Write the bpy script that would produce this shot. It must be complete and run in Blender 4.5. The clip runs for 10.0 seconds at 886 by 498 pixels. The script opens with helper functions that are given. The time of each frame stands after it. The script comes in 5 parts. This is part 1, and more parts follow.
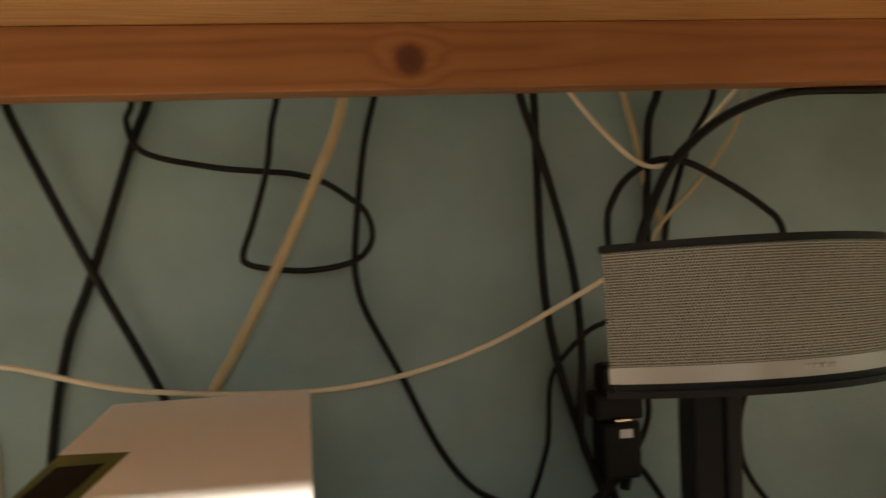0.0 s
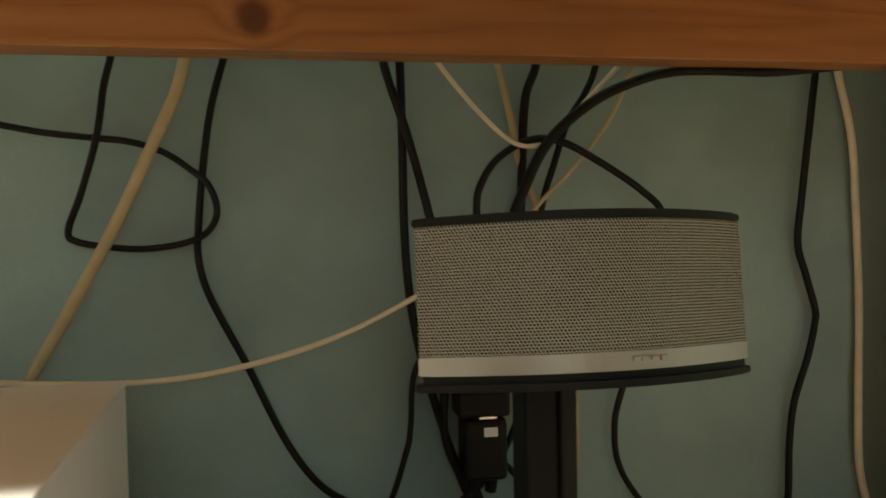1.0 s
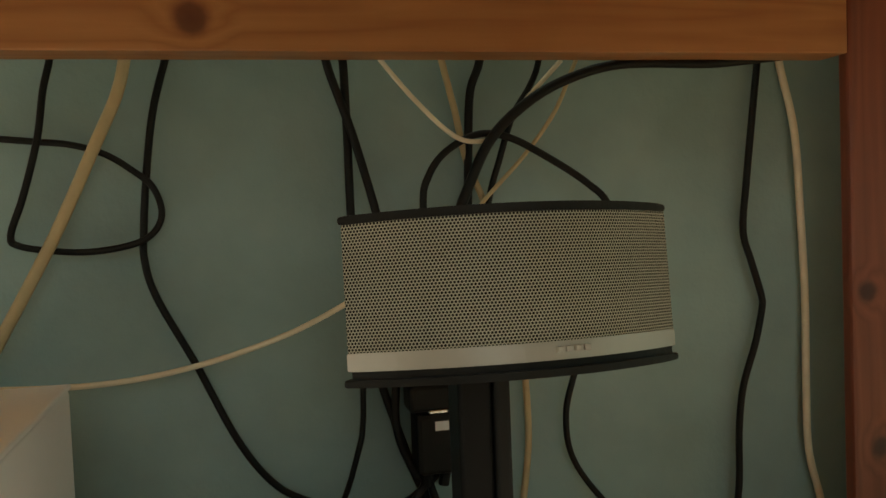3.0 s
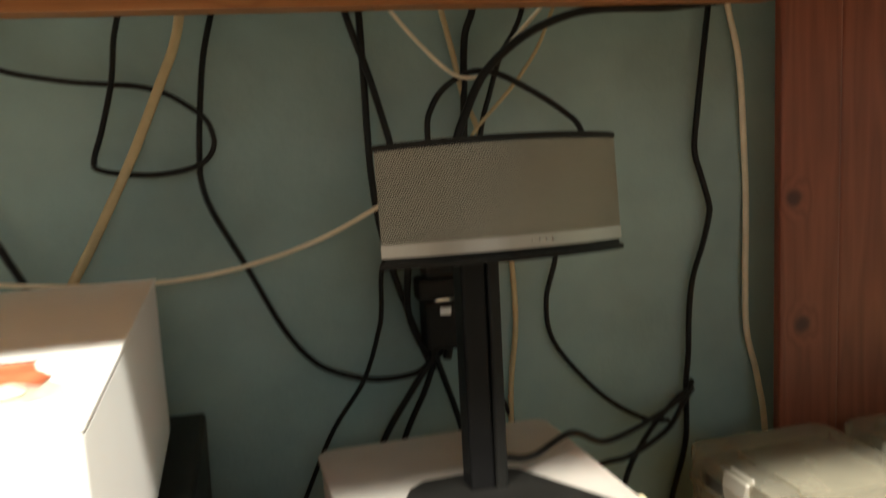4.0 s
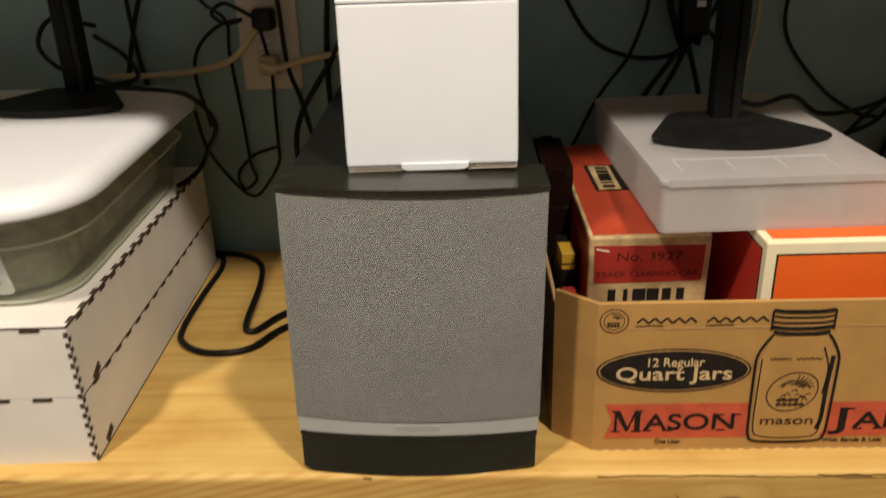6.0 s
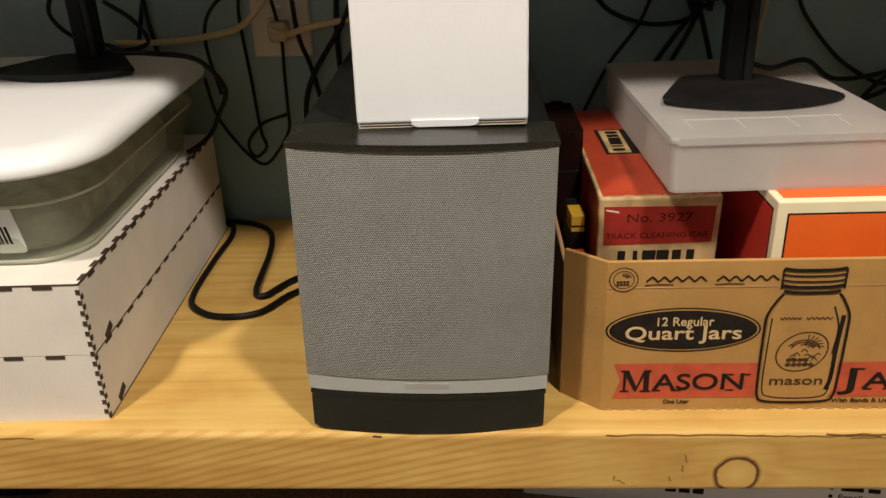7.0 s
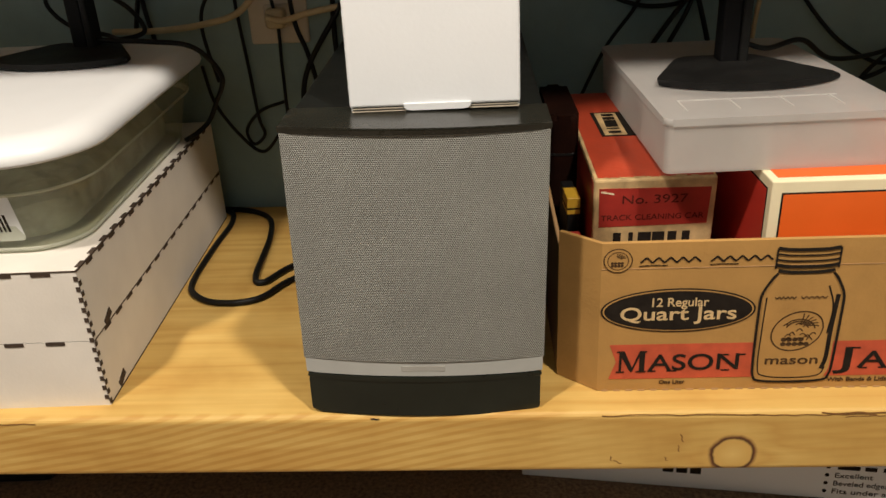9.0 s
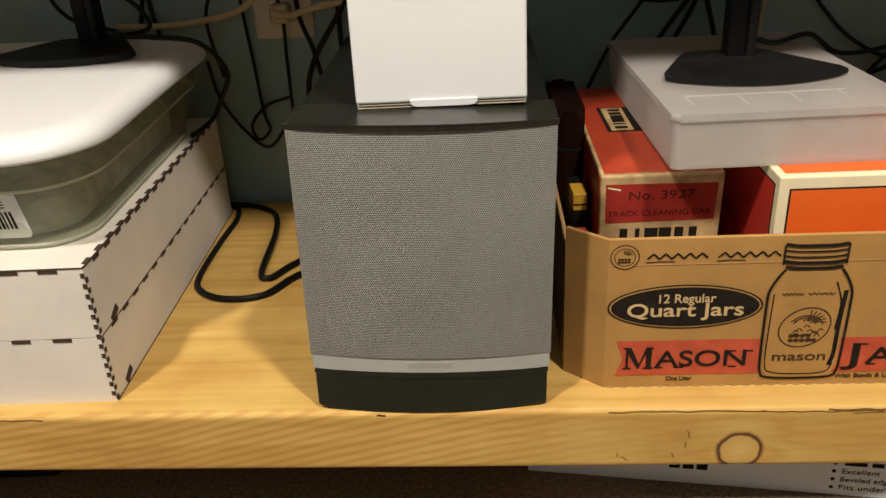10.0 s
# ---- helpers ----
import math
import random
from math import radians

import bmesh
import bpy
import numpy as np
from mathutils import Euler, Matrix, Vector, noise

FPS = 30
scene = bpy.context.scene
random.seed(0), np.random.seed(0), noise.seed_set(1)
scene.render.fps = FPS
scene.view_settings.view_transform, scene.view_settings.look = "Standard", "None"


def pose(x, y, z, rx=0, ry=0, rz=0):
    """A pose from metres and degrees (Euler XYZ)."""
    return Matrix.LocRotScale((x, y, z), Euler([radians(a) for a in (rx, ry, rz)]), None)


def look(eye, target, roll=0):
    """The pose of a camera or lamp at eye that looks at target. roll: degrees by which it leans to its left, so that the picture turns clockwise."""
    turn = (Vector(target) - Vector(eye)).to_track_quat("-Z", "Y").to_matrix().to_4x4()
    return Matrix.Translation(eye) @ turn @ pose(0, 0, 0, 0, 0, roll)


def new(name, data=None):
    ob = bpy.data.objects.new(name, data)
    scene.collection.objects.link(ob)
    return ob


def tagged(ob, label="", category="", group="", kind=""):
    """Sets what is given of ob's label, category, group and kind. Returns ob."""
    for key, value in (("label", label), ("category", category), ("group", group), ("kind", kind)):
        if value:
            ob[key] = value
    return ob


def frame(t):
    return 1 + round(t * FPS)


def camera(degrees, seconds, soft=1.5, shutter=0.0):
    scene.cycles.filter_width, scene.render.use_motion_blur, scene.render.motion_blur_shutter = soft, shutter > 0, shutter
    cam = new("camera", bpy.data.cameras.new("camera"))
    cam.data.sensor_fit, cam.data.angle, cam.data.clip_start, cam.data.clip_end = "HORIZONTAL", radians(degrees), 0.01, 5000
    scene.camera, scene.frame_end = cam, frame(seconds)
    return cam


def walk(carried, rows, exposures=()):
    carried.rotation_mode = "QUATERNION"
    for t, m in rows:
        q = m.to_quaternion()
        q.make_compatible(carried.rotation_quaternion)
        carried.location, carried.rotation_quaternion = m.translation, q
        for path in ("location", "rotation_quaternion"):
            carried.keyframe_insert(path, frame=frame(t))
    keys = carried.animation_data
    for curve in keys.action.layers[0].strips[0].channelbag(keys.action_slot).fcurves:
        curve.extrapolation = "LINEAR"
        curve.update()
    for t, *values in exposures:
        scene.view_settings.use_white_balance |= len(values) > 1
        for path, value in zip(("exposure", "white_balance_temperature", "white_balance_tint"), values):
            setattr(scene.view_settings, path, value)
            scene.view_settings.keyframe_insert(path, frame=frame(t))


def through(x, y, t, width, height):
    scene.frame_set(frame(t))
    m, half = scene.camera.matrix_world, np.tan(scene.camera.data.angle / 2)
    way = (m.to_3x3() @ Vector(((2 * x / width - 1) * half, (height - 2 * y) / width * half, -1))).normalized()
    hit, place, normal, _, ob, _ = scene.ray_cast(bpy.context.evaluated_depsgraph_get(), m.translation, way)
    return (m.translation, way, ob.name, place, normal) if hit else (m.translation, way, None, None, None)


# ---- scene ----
cam = camera(56.6, 10.0, shutter=0.5)
PATH = [
    (0, (0.095, -0.178, 0.892), (0.365, 1.802, 0.824), -2.4),
    (0.5, (0.139, -0.155, 0.892), (0.532, 1.805, 0.822), -1.9),
    (1, (0.173, -0.139, 0.877), (0.557, 1.823, 0.798), -1.0),
    (1.5, (0.201, -0.132, 0.869), (0.545, 1.837, 0.791), -1.7),
    (2, (0.201, -0.139, 0.876), (0.64, 1.81, 0.792), -1.8),
    (2.2, (0.199, -0.14, 0.873), (0.642, 1.809, 0.8), -1.8),
    (3.3, (0.193, -0.161, 0.881), (0.621, 1.789, 0.766), -2.3),
    (3.5, (0.186, -0.185, 0.884), (0.614, 1.764, 0.742), -2.2),
    (4, (0.157, -0.281, 0.884), (0.595, 1.649, 0.595), -3.1),
    (4.2, (0.147, -0.319, 0.881), (0.556, 1.598, 0.483), -3.4),
    (4.5, (0.122, -0.368, 0.877), (0.516, 1.525, 0.365), -2.7),
    (4.8, (0.105, -0.415, 0.869), (0.472, 1.47, 0.313), -2.0),
    (5, (0.093, -0.44, 0.867), (0.393, 1.445, 0.267), -1.4),
    (5.2, (0.082, -0.468, 0.856), (0.274, 1.432, 0.261), -2.0),
    (5.5, (0.066, -0.501, 0.848), (0.101, 1.383, 0.178), -2.4),
    (6, (0.05, -0.555, 0.846), (-0.023, 1.278, 0.049), -1.9),
    (6.2, (0.047, -0.562, 0.839), (-0.035, 1.258, 0.014), -1.6),
    (7.3, (0.053, -0.564, 0.827), (-0.047, 1.25, -0.01), -2.2),
    (7.5, (0.055, -0.562, 0.83), (-0.045, 1.249, -0.012), -2.1),
    (8, (0.055, -0.565, 0.825), (-0.049, 1.254, 0.001), -2.4),
    (8.5, (0.058, -0.567, 0.825), (-0.044, 1.248, -0.009), -2.6),
    (9, (0.059, -0.568, 0.824), (-0.053, 1.236, -0.032), -2.9),
    (9.5, (0.057, -0.567, 0.827), (-0.057, 1.233, -0.038), -3.0),
    (10, (0.057, -0.566, 0.826), (-0.065, 1.23, -0.044), -3.1),
]
EXPOSURES = [(0.0, 1.34, 7150, 12), (0.5, 1.34, 7050, 8), (1.0, 1.33, 6900, -1), (2.0, 1.25, 6750, -4), (3.5, 1.32, 6700, -4), (4.0, 1.31, 6550, 4), (4.5, 1.33, 6350, 7), (4.8, 0.75, 6400, 8), (5.0, 0.27, 6450, 9), (5.25, 0.24, 6480, 9), (5.5, -0.09, 6700, 11), (6.0, -0.23, 6700, 11), (10.0, -0.18, 6680, 11)]
walk(cam, [(t, look(eye, target, roll)) for t, eye, target, roll in PATH], EXPOSURES)


# ---- light ----
world = bpy.data.worlds.new("world")
scene.world = world
world.use_nodes = True
world.node_tree.nodes["Background"].inputs[0].default_value = (0.9, 0.75, 0.6, 1)
world.node_tree.nodes["Background"].inputs[1].default_value = 0.02
# two warm ceiling bulbs in front of the bench and a cooler one at the far end of the room
for lamp_at, lamp_power, lamp_colour in (((-0.70, -0.92, 2.38), 42.0, (1.0, 0.90, 0.77)), ((0.66, -0.88, 2.38), 41.0, (1.0, 0.90, 0.77)), ((0.1, -4.0, 2.36), 9.5, (0.92, 0.96, 0.97))):
    lamp_data = bpy.data.lights.new("ceiling_bulb", "AREA")
    lamp_data.shape, lamp_data.size, lamp_data.energy, lamp_data.color = "DISK", 0.15 if lamp_at[1] > -2 else 1.8, lamp_power, lamp_colour
    lamp = new("ceiling_bulb", lamp_data)
    lamp.matrix_world = look(lamp_at, (0.0, 0.0, 0.5))

SHELF, WALL, FLOOR = 0.3985, 0.487, 0.273


# ---- materials ----
def nodes_of(name):
    m = bpy.data.materials.new(name)
    m.use_nodes = True
    t = m.node_tree
    return m, t, t.nodes["Principled BSDF"], t.links


def ramp(t, stops):
    r = t.nodes.new("ShaderNodeValToRGB")
    while len(r.color_ramp.elements) < len(stops):
        r.color_ramp.elements.new(0.5)
    for e, (p, c) in zip(r.color_ramp.elements, stops):
        e.position, e.color = p, (*c, 1)
    return r


def noise_tex(t, coord, scale, detail=4, rough=0.55, stretch=None):
    n = t.nodes.new("ShaderNodeTexNoise")
    n.inputs["Scale"].default_value, n.inputs["Detail"].default_value, n.inputs["Roughness"].default_value = scale, detail, rough
    if stretch:
        mp = t.nodes.new("ShaderNodeMapping")
        mp.inputs["Scale"].default_value = stretch
        t.links.new(coord, mp.inputs["Vector"])
        coord = mp.outputs["Vector"]
    t.links.new(coord, n.inputs["Vector"])
    return n


def plain(name, colour, rough=0.5, metal=0.0, vary=0.12, scale=30, bump=0.1, bump_scale=400, spec=0.5):
    """Painted, moulded or paper surface: soft tonal variation, fine relief and uneven gloss."""
    m, t, b, L = nodes_of(name)
    co = t.nodes.new("ShaderNodeTexCoord").outputs["Object"]
    n1 = noise_tex(t, co, scale, 5)
    lo = tuple(c * (1 - vary) for c in colour)
    hi = tuple(min(1, c * (1 + vary)) for c in colour)
    r = ramp(t, [(0.3, lo), (0.7, hi)])
    L.new(n1.outputs["Fac"], r.inputs["Fac"])
    L.new(r.outputs["Color"], b.inputs["Base Color"])
    n2 = noise_tex(t, co, bump_scale, 3)
    bp = t.nodes.new("ShaderNodeBump")
    bp.inputs["Strength"].default_value, bp.inputs["Distance"].default_value = bump, 0.001
    L.new(n2.outputs["Fac"], bp.inputs["Height"])
    L.new(bp.outputs["Normal"], b.inputs["Normal"])
    mr = t.nodes.new("ShaderNodeMapRange")
    mr.inputs["To Min"].default_value, mr.inputs["To Max"].default_value = max(0.02, rough - 0.1), min(1, rough + 0.1)
    L.new(n1.outputs["Fac"], mr.inputs["Value"])
    L.new(mr.outputs["Result"], b.inputs["Roughness"])
    b.inputs["Metallic"].default_value = metal
    b.inputs["Specular IOR Level"].default_value = spec
    return m


def wood(name, pale, mid, dark, axis="x", knots=(), rough=0.45, ring=26.0, mottle=0.6, lines=0.55, bands=0.0):
    """Pine: long wavy grain along one axis, with knots (place, radius, ring darkness) where the board has them."""
    m, t, b, L = nodes_of(name)
    co = t.nodes.new("ShaderNodeTexCoord").outputs["Object"]
    st = {"x": (0.35, 5.0, 5.0), "y": (5.0, 0.35, 5.0), "z": (5.0, 5.0, 0.35)}[axis]
    fine = {"x": (7, 190, 190), "y": (190, 7, 190), "z": (190, 190, 7)}[axis]
    warp = noise_tex(t, co, 3.2, 3, 0.5, st)
    value = warp.outputs["Fac"]
    knot_mask = None
    for (kx, ky, kz), kr, _ in knots:
        d = t.nodes.new("ShaderNodeVectorMath")
        d.operation = "DISTANCE"
        jit = noise_tex(t, co, 60, 2)
        mixv = t.nodes.new("ShaderNodeVectorMath")
        mixv.operation = "MULTIPLY_ADD"
        mixv.inputs[1].default_value = (0.006, 0.006, 0.006)
        L.new(jit.outputs["Color"], mixv.inputs[0])
        L.new(co, mixv.inputs[2])
        L.new(mixv.outputs["Vector"], d.inputs[0])
        d.inputs[1].default_value = (kx + 0.003, ky + 0.003, kz + 0.003)
        f = t.nodes.new("ShaderNodeMapRange")
        f.interpolation_type = "SMOOTHSTEP"
        f.inputs["From Min"].default_value, f.inputs["From Max"].default_value = kr * 3.2, kr * 0.6
        L.new(d.outputs["Value"], f.inputs["Value"])
        a = t.nodes.new("ShaderNodeMath")
        a.operation = "MULTIPLY_ADD"
        a.inputs[1].default_value = 0.10
        L.new(f.outputs["Result"], a.inputs[0])
        L.new(value, a.inputs[2])
        value = a.outputs["Value"]
    mul = t.nodes.new("ShaderNodeMath")
    mul.operation = "MULTIPLY"
    mul.inputs[1].default_value = ring
    L.new(value, mul.inputs[0])
    fr = t.nodes.new("ShaderNodeMath")
    fr.operation = "PINGPONG"
    fr.inputs[1].default_value = 1.0
    L.new(mul.outputs["Value"], fr.inputs[0])
    r = ramp(t, [(0.0, mid), (0.45, pale), (0.8, tuple((p + q) / 2 for p, q in zip(pale, mid))), (1.0, mid)])
    L.new(fr.outputs["Value"], r.inputs["Fac"])
    g = noise_tex(t, co, 1.0, 4, 0.6, fine)
    gr = ramp(t, [(0.3, (0.84, 0.80, 0.74)), (0.62, (1, 1, 1))])
    L.new(g.outputs["Fac"], gr.inputs["Fac"])
    mx = t.nodes.new("ShaderNodeMix")
    mx.data_type, mx.blend_type = "RGBA", "MULTIPLY"
    mx.inputs[0].default_value = lines
    L.new(r.outputs["Color"], mx.inputs[6])
    L.new(gr.outputs["Color"], mx.inputs[7])
    big = noise_tex(t, co, 9.0, 4)
    br = ramp(t, [(0.3, (0.78, 0.70, 0.58)), (0.48, (0.93, 0.89, 0.82)), (0.65, (1, 1, 1))])
    L.new(big.outputs["Fac"], br.inputs["Fac"])
    mx2 = t.nodes.new("ShaderNodeMix")
    mx2.data_type, mx2.blend_type = "RGBA", "MULTIPLY"
    mx2.inputs[0].default_value = mottle
    L.new(mx.outputs[2], mx2.inputs[6])
    L.new(br.outputs["Color"], mx2.inputs[7])
    colour = mx2.outputs[2]
    if bands:
        axes = t.nodes.new("ShaderNodeSeparateXYZ")
        L.new(co, axes.inputs[0])
        arch = t.nodes.new("ShaderNodeMapRange")
        arch.interpolation_type = "SMOOTHERSTEP"
        for key, amount in (("From Min", -0.75), ("From Max", 0.55), ("To Min", 0.09), ("To Max", -0.09)):
            arch.inputs[key].default_value = amount
        L.new(axes.outputs[0], arch.inputs["Value"])
        lift = t.nodes.new("ShaderNodeMath")
        lift.operation = "ADD"
        L.new(axes.outputs[2], lift.inputs[0])
        L.new(arch.outputs["Result"], lift.inputs[1])
        turn = t.nodes.new("ShaderNodeCombineXYZ")
        L.new(axes.outputs[0], turn.inputs[0])
        L.new(axes.outputs[1], turn.inputs[1])
        L.new(lift.outputs["Value"], turn.inputs[2])
        fade = t.nodes.new("ShaderNodeMapRange")
        for key, amount in (("From Min", 0.03), ("From Max", 0.17), ("To Min", bands), ("To Max", bands * 0.2)):
            fade.inputs[key].default_value = amount
        L.new(axes.outputs[0], fade.inputs["Value"])
        wv = t.nodes.new("ShaderNodeTexWave")
        wv.bands_direction = "Z"
        for key, amount in (("Scale", 38.0), ("Distortion", 7.0), ("Detail", 2.0), ("Detail Scale", 0.09), ("Detail Roughness", 0.6)):
            wv.inputs[key].default_value = amount
        L.new(turn.outputs["Vector"], wv.inputs["Vector"])
        wr = ramp(t, [(0.15, (0.80, 0.66, 0.46)), (0.6, (1, 1, 1))])
        L.new(wv.outputs["Fac"], wr.inputs["Fac"])
        mx3 = t.nodes.new("ShaderNodeMix")
        mx3.data_type, mx3.blend_type = "RGBA", "MULTIPLY"
        edge = t.nodes.new("ShaderNodeMapRange")
        for key, amount in (("From Min", 0.004), ("From Max", 0.008), ("To Min", 1.0), ("To Max", 0.0)):
            edge.inputs[key].default_value = amount
        L.new(axes.outputs[1], edge.inputs["Value"])
        share = t.nodes.new("ShaderNodeMath")
        share.operation = "MULTIPLY"
        L.new(fade.outputs["Result"], share.inputs[0])
        L.new(edge.outputs["Result"], share.inputs[1])
        L.new(share.outputs["Value"], mx3.inputs[0])
        L.new(colour, mx3.inputs[6])
        L.new(wr.outputs["Color"], mx3.inputs[7])
        colour = mx3.outputs[2]
    for (kx, ky, kz), kr, fill in knots:
        jit = noise_tex(t, co, 90, 3)
        mixv = t.nodes.new("ShaderNodeVectorMath")
        mixv.operation = "MULTIPLY_ADD"
        mixv.inputs[1].default_value = (0.004, 0.004, 0.004)
        L.new(jit.outputs["Color"], mixv.inputs[0])
        L.new(co, mixv.inputs[2])
        d = t.nodes.new("ShaderNodeVectorMath")
        d.operation = "DISTANCE"
        L.new(mixv.outputs["Vector"], d.inputs[0])
        d.inputs[1].default_value = (kx + 0.002, ky + 0.002, kz + 0.002)
        dv = t.nodes.new("ShaderNodeMath")
        dv.operation = "DIVIDE"
        dv.inputs[1].default_value = kr * 2.0
        L.new(d.outputs["Value"], dv.inputs[0])
        inner = mid if fill else dark
        kr_ramp = ramp(t, [(0.0, pale), (0.36, inner), (0.43, inner), (0.48, tuple(c * 0.45 for c in dark)), (0.52, dark), (0.60, mid)] if fill else [(0.0, dark), (0.34, dark), (0.5, tuple((2 * c + q) / 3 for c, q in zip(dark, mid))), (0.8, mid)])
        L.new(dv.outputs["Value"], kr_ramp.inputs["Fac"])
        fac = ramp(t, [(0.0, (1, 1, 1)), (0.5, (1, 1, 1)), (0.72, (0, 0, 0))] if fill else [(0.0, (0.96, 0.96, 0.96)), (0.40, (0.85, 0.85, 0.85)), (0.72, (0, 0, 0))])
        L.new(dv.outputs["Value"], fac.inputs["Fac"])
        mk = t.nodes.new("ShaderNodeMix")
        mk.data_type = "RGBA"
        L.new(fac.outputs["Color"], mk.inputs[0])
        L.new(colour, mk.inputs[6])
        L.new(kr_ramp.outputs["Color"], mk.inputs[7])
        colour = mk.outputs[2]
    L.new(colour, b.inputs["Base Color"])
    bp = t.nodes.new("ShaderNodeBump")
    bp.inputs["Strength"].default_value, bp.inputs["Distance"].default_value = 0.25, 0.0008
    L.new(g.outputs["Fac"], bp.inputs["Height"])
    L.new(bp.outputs["Normal"], b.inputs["Normal"])
    b.inputs["Roughness"].default_value = rough
    return m


def perforated(name, face, pitch=0.0024, hole=0.33, soft=0.06, inside=0.03):
    """Perforated metal: staggered round holes over a dark inside, laid out in metres along the sheet (uv)."""
    m, t, b, L = nodes_of(name)
    uv = t.nodes.new("ShaderNodeTexCoord").outputs["UV"]
    best = None
    for ox, oy in ((0.0, 0.0), (0.5, 0.866)):
        ma = t.nodes.new("ShaderNodeVectorMath")
        ma.operation = "MULTIPLY_ADD"
        ma.inputs[1].default_value = (1 / pitch, 1 / pitch, 0)
        ma.inputs[2].default_value = (ox + 50, oy + 1.732 * 30, 0)
        L.new(uv, ma.inputs[0])
        mo = t.nodes.new("ShaderNodeVectorMath")
        mo.operation = "MODULO"
        mo.inputs[1].default_value = (1, 1.732, 1)
        L.new(ma.outputs["Vector"], mo.inputs[0])
        di = t.nodes.new("ShaderNodeVectorMath")
        di.operation = "DISTANCE"
        di.inputs[1].default_value = (0.5, 0.866, 0)
        L.new(mo.outputs["Vector"], di.inputs[0])
        if best is None:
            best = di.outputs["Value"]
        else:
            mn = t.nodes.new("ShaderNodeMath")
            mn.operation = "MINIMUM"
            L.new(best, mn.inputs[0])
            L.new(di.outputs["Value"], mn.inputs[1])
            best = mn.outputs["Value"]
    r = ramp(t, [(hole - soft, (0, 0, 0)), (hole + soft, (1, 1, 1))])
    L.new(best, r.inputs["Fac"])
    co = t.nodes.new("ShaderNodeTexCoord").outputs["Object"]
    n = noise_tex(t, co, 14, 4)
    fr = ramp(t, [(0.3, tuple(c * 0.9 for c in face)), (0.7, tuple(min(1, c * 1.08) for c in face))])
    L.new(n.outputs["Fac"], fr.inputs["Fac"])
    mx = t.nodes.new("ShaderNodeMix")
    mx.data_type = "RGBA"
    L.new(r.outputs["Color"], mx.inputs[0])
    mx.inputs[6].default_value = (inside, inside, inside * 0.95, 1)
    L.new(fr.outputs["Color"], mx.inputs[7])
    L.new(mx.outputs[2], b.inputs["Base Color"])
    bp = t.nodes.new("ShaderNodeBump")
    bp.inputs["Strength"].default_value, bp.inputs["Distance"].default_value = 0.6, 0.0006
    L.new(r.outputs["Color"], bp.inputs["Height"])
    L.new(bp.outputs["Normal"], b.inputs["Normal"])
    half = t.nodes.new("ShaderNodeMath")
    half.operation = "MULTIPLY"
    half.inputs[1].default_value = 0.5
    L.new(r.outputs["Color"], half.inputs[0])
    L.new(half.outputs["Value"], b.inputs["Specular IOR Level"])
    b.inputs["Roughness"].default_value = 0.5
    b.inputs["Metallic"].default_value = 0.15
    return m


def cloudy(name, colour, clear, rough=0.35, scratch=0.15, through=0.35):
    """Milky or smoky see-through plastic."""
    m, t, b, L = nodes_of(name)
    co = t.nodes.new("ShaderNodeTexCoord").outputs["Object"]
    n = noise_tex(t, co, 25, 5)
    r = ramp(t, [(0.3, tuple(c * (1 - scratch) for c in colour)), (0.7, colour)])
    L.new(n.outputs["Fac"], r.inputs["Fac"])
    L.new(r.outputs["Color"], b.inputs["Base Color"])
    b.inputs["Roughness"].default_value = rough
    tr = t.nodes.new("ShaderNodeBsdfTransparent")
    tr.inputs[0].default_value = (*[min(1, 0.5 + 0.5 * c) for c in colour], 1)
    tl = t.nodes.new("ShaderNodeBsdfTranslucent")
    L.new(r.outputs["Color"], tl.inputs[0])
    m1 = t.nodes.new("ShaderNodeMixShader")
    m1.inputs[0].default_value = through
    L.new(b.outputs[0], m1.inputs[1])
    L.new(tl.outputs[0], m1.inputs[2])
    m2 = t.nodes.new("ShaderNodeMixShader")
    m2.inputs[0].default_value = clear
    L.new(m1.outputs[0], m2.inputs[1])
    L.new(tr.outputs[0], m2.inputs[2])
    L.new(m2.outputs[0], t.nodes["Material Output"].inputs["Surface"])
    return m


M_WALL = plain("teal_wall_paint", (0.236, 0.338, 0.340), 0.72, vary=0.16, scale=7, bump=0.5, bump_scale=160, spec=0.3)
M_ROOM = plain("pale_room_paint", (0.60, 0.60, 0.59), 0.8, vary=0.05, scale=3, bump=0.2, bump_scale=120)
M_CEIL = plain("ceiling_paint", (0.7, 0.66, 0.6), 0.85, vary=0.03, scale=3, bump=0.2, bump_scale=120)
M_CARPET = plain("brown_carpet", (0.19, 0.14, 0.098), 0.95, vary=0.5, scale=260, bump=1.0, bump_scale=500)
M_SHELF = wood("shelf_pine", (0.69, 0.475, 0.155), (0.60, 0.375, 0.107), (0.14, 0.05, 0.018), "x",
               knots=[((0.2620, 0.0, 0.3540), 0.0180, True)], rough=0.6, ring=7, mottle=0.95, lines=0.5, bands=0.6)
M_BEAM = wood("stained_pine", (0.40, 0.185, 0.072), (0.31, 0.13, 0.048), (0.085, 0.022, 0.011), "x",
              knots=[((0.158, 0.42, 1.010), 0.0115, False)], ring=9)
M_TOP = wood("benchtop_pine", (0.62, 0.40, 0.19), (0.50, 0.27, 0.105), (0.08, 0.025, 0.01), "x", ring=30)
M_POST = wood("red_stained_pine", (0.205, 0.063, 0.036), (0.150, 0.042, 0.024), (0.030, 0.006, 0.005), "z",
              knots=[((0.669, 0.42, 0.799), 0.0082, False), ((0.679, 0.42, 0.672), 0.0088, False)], ring=12)
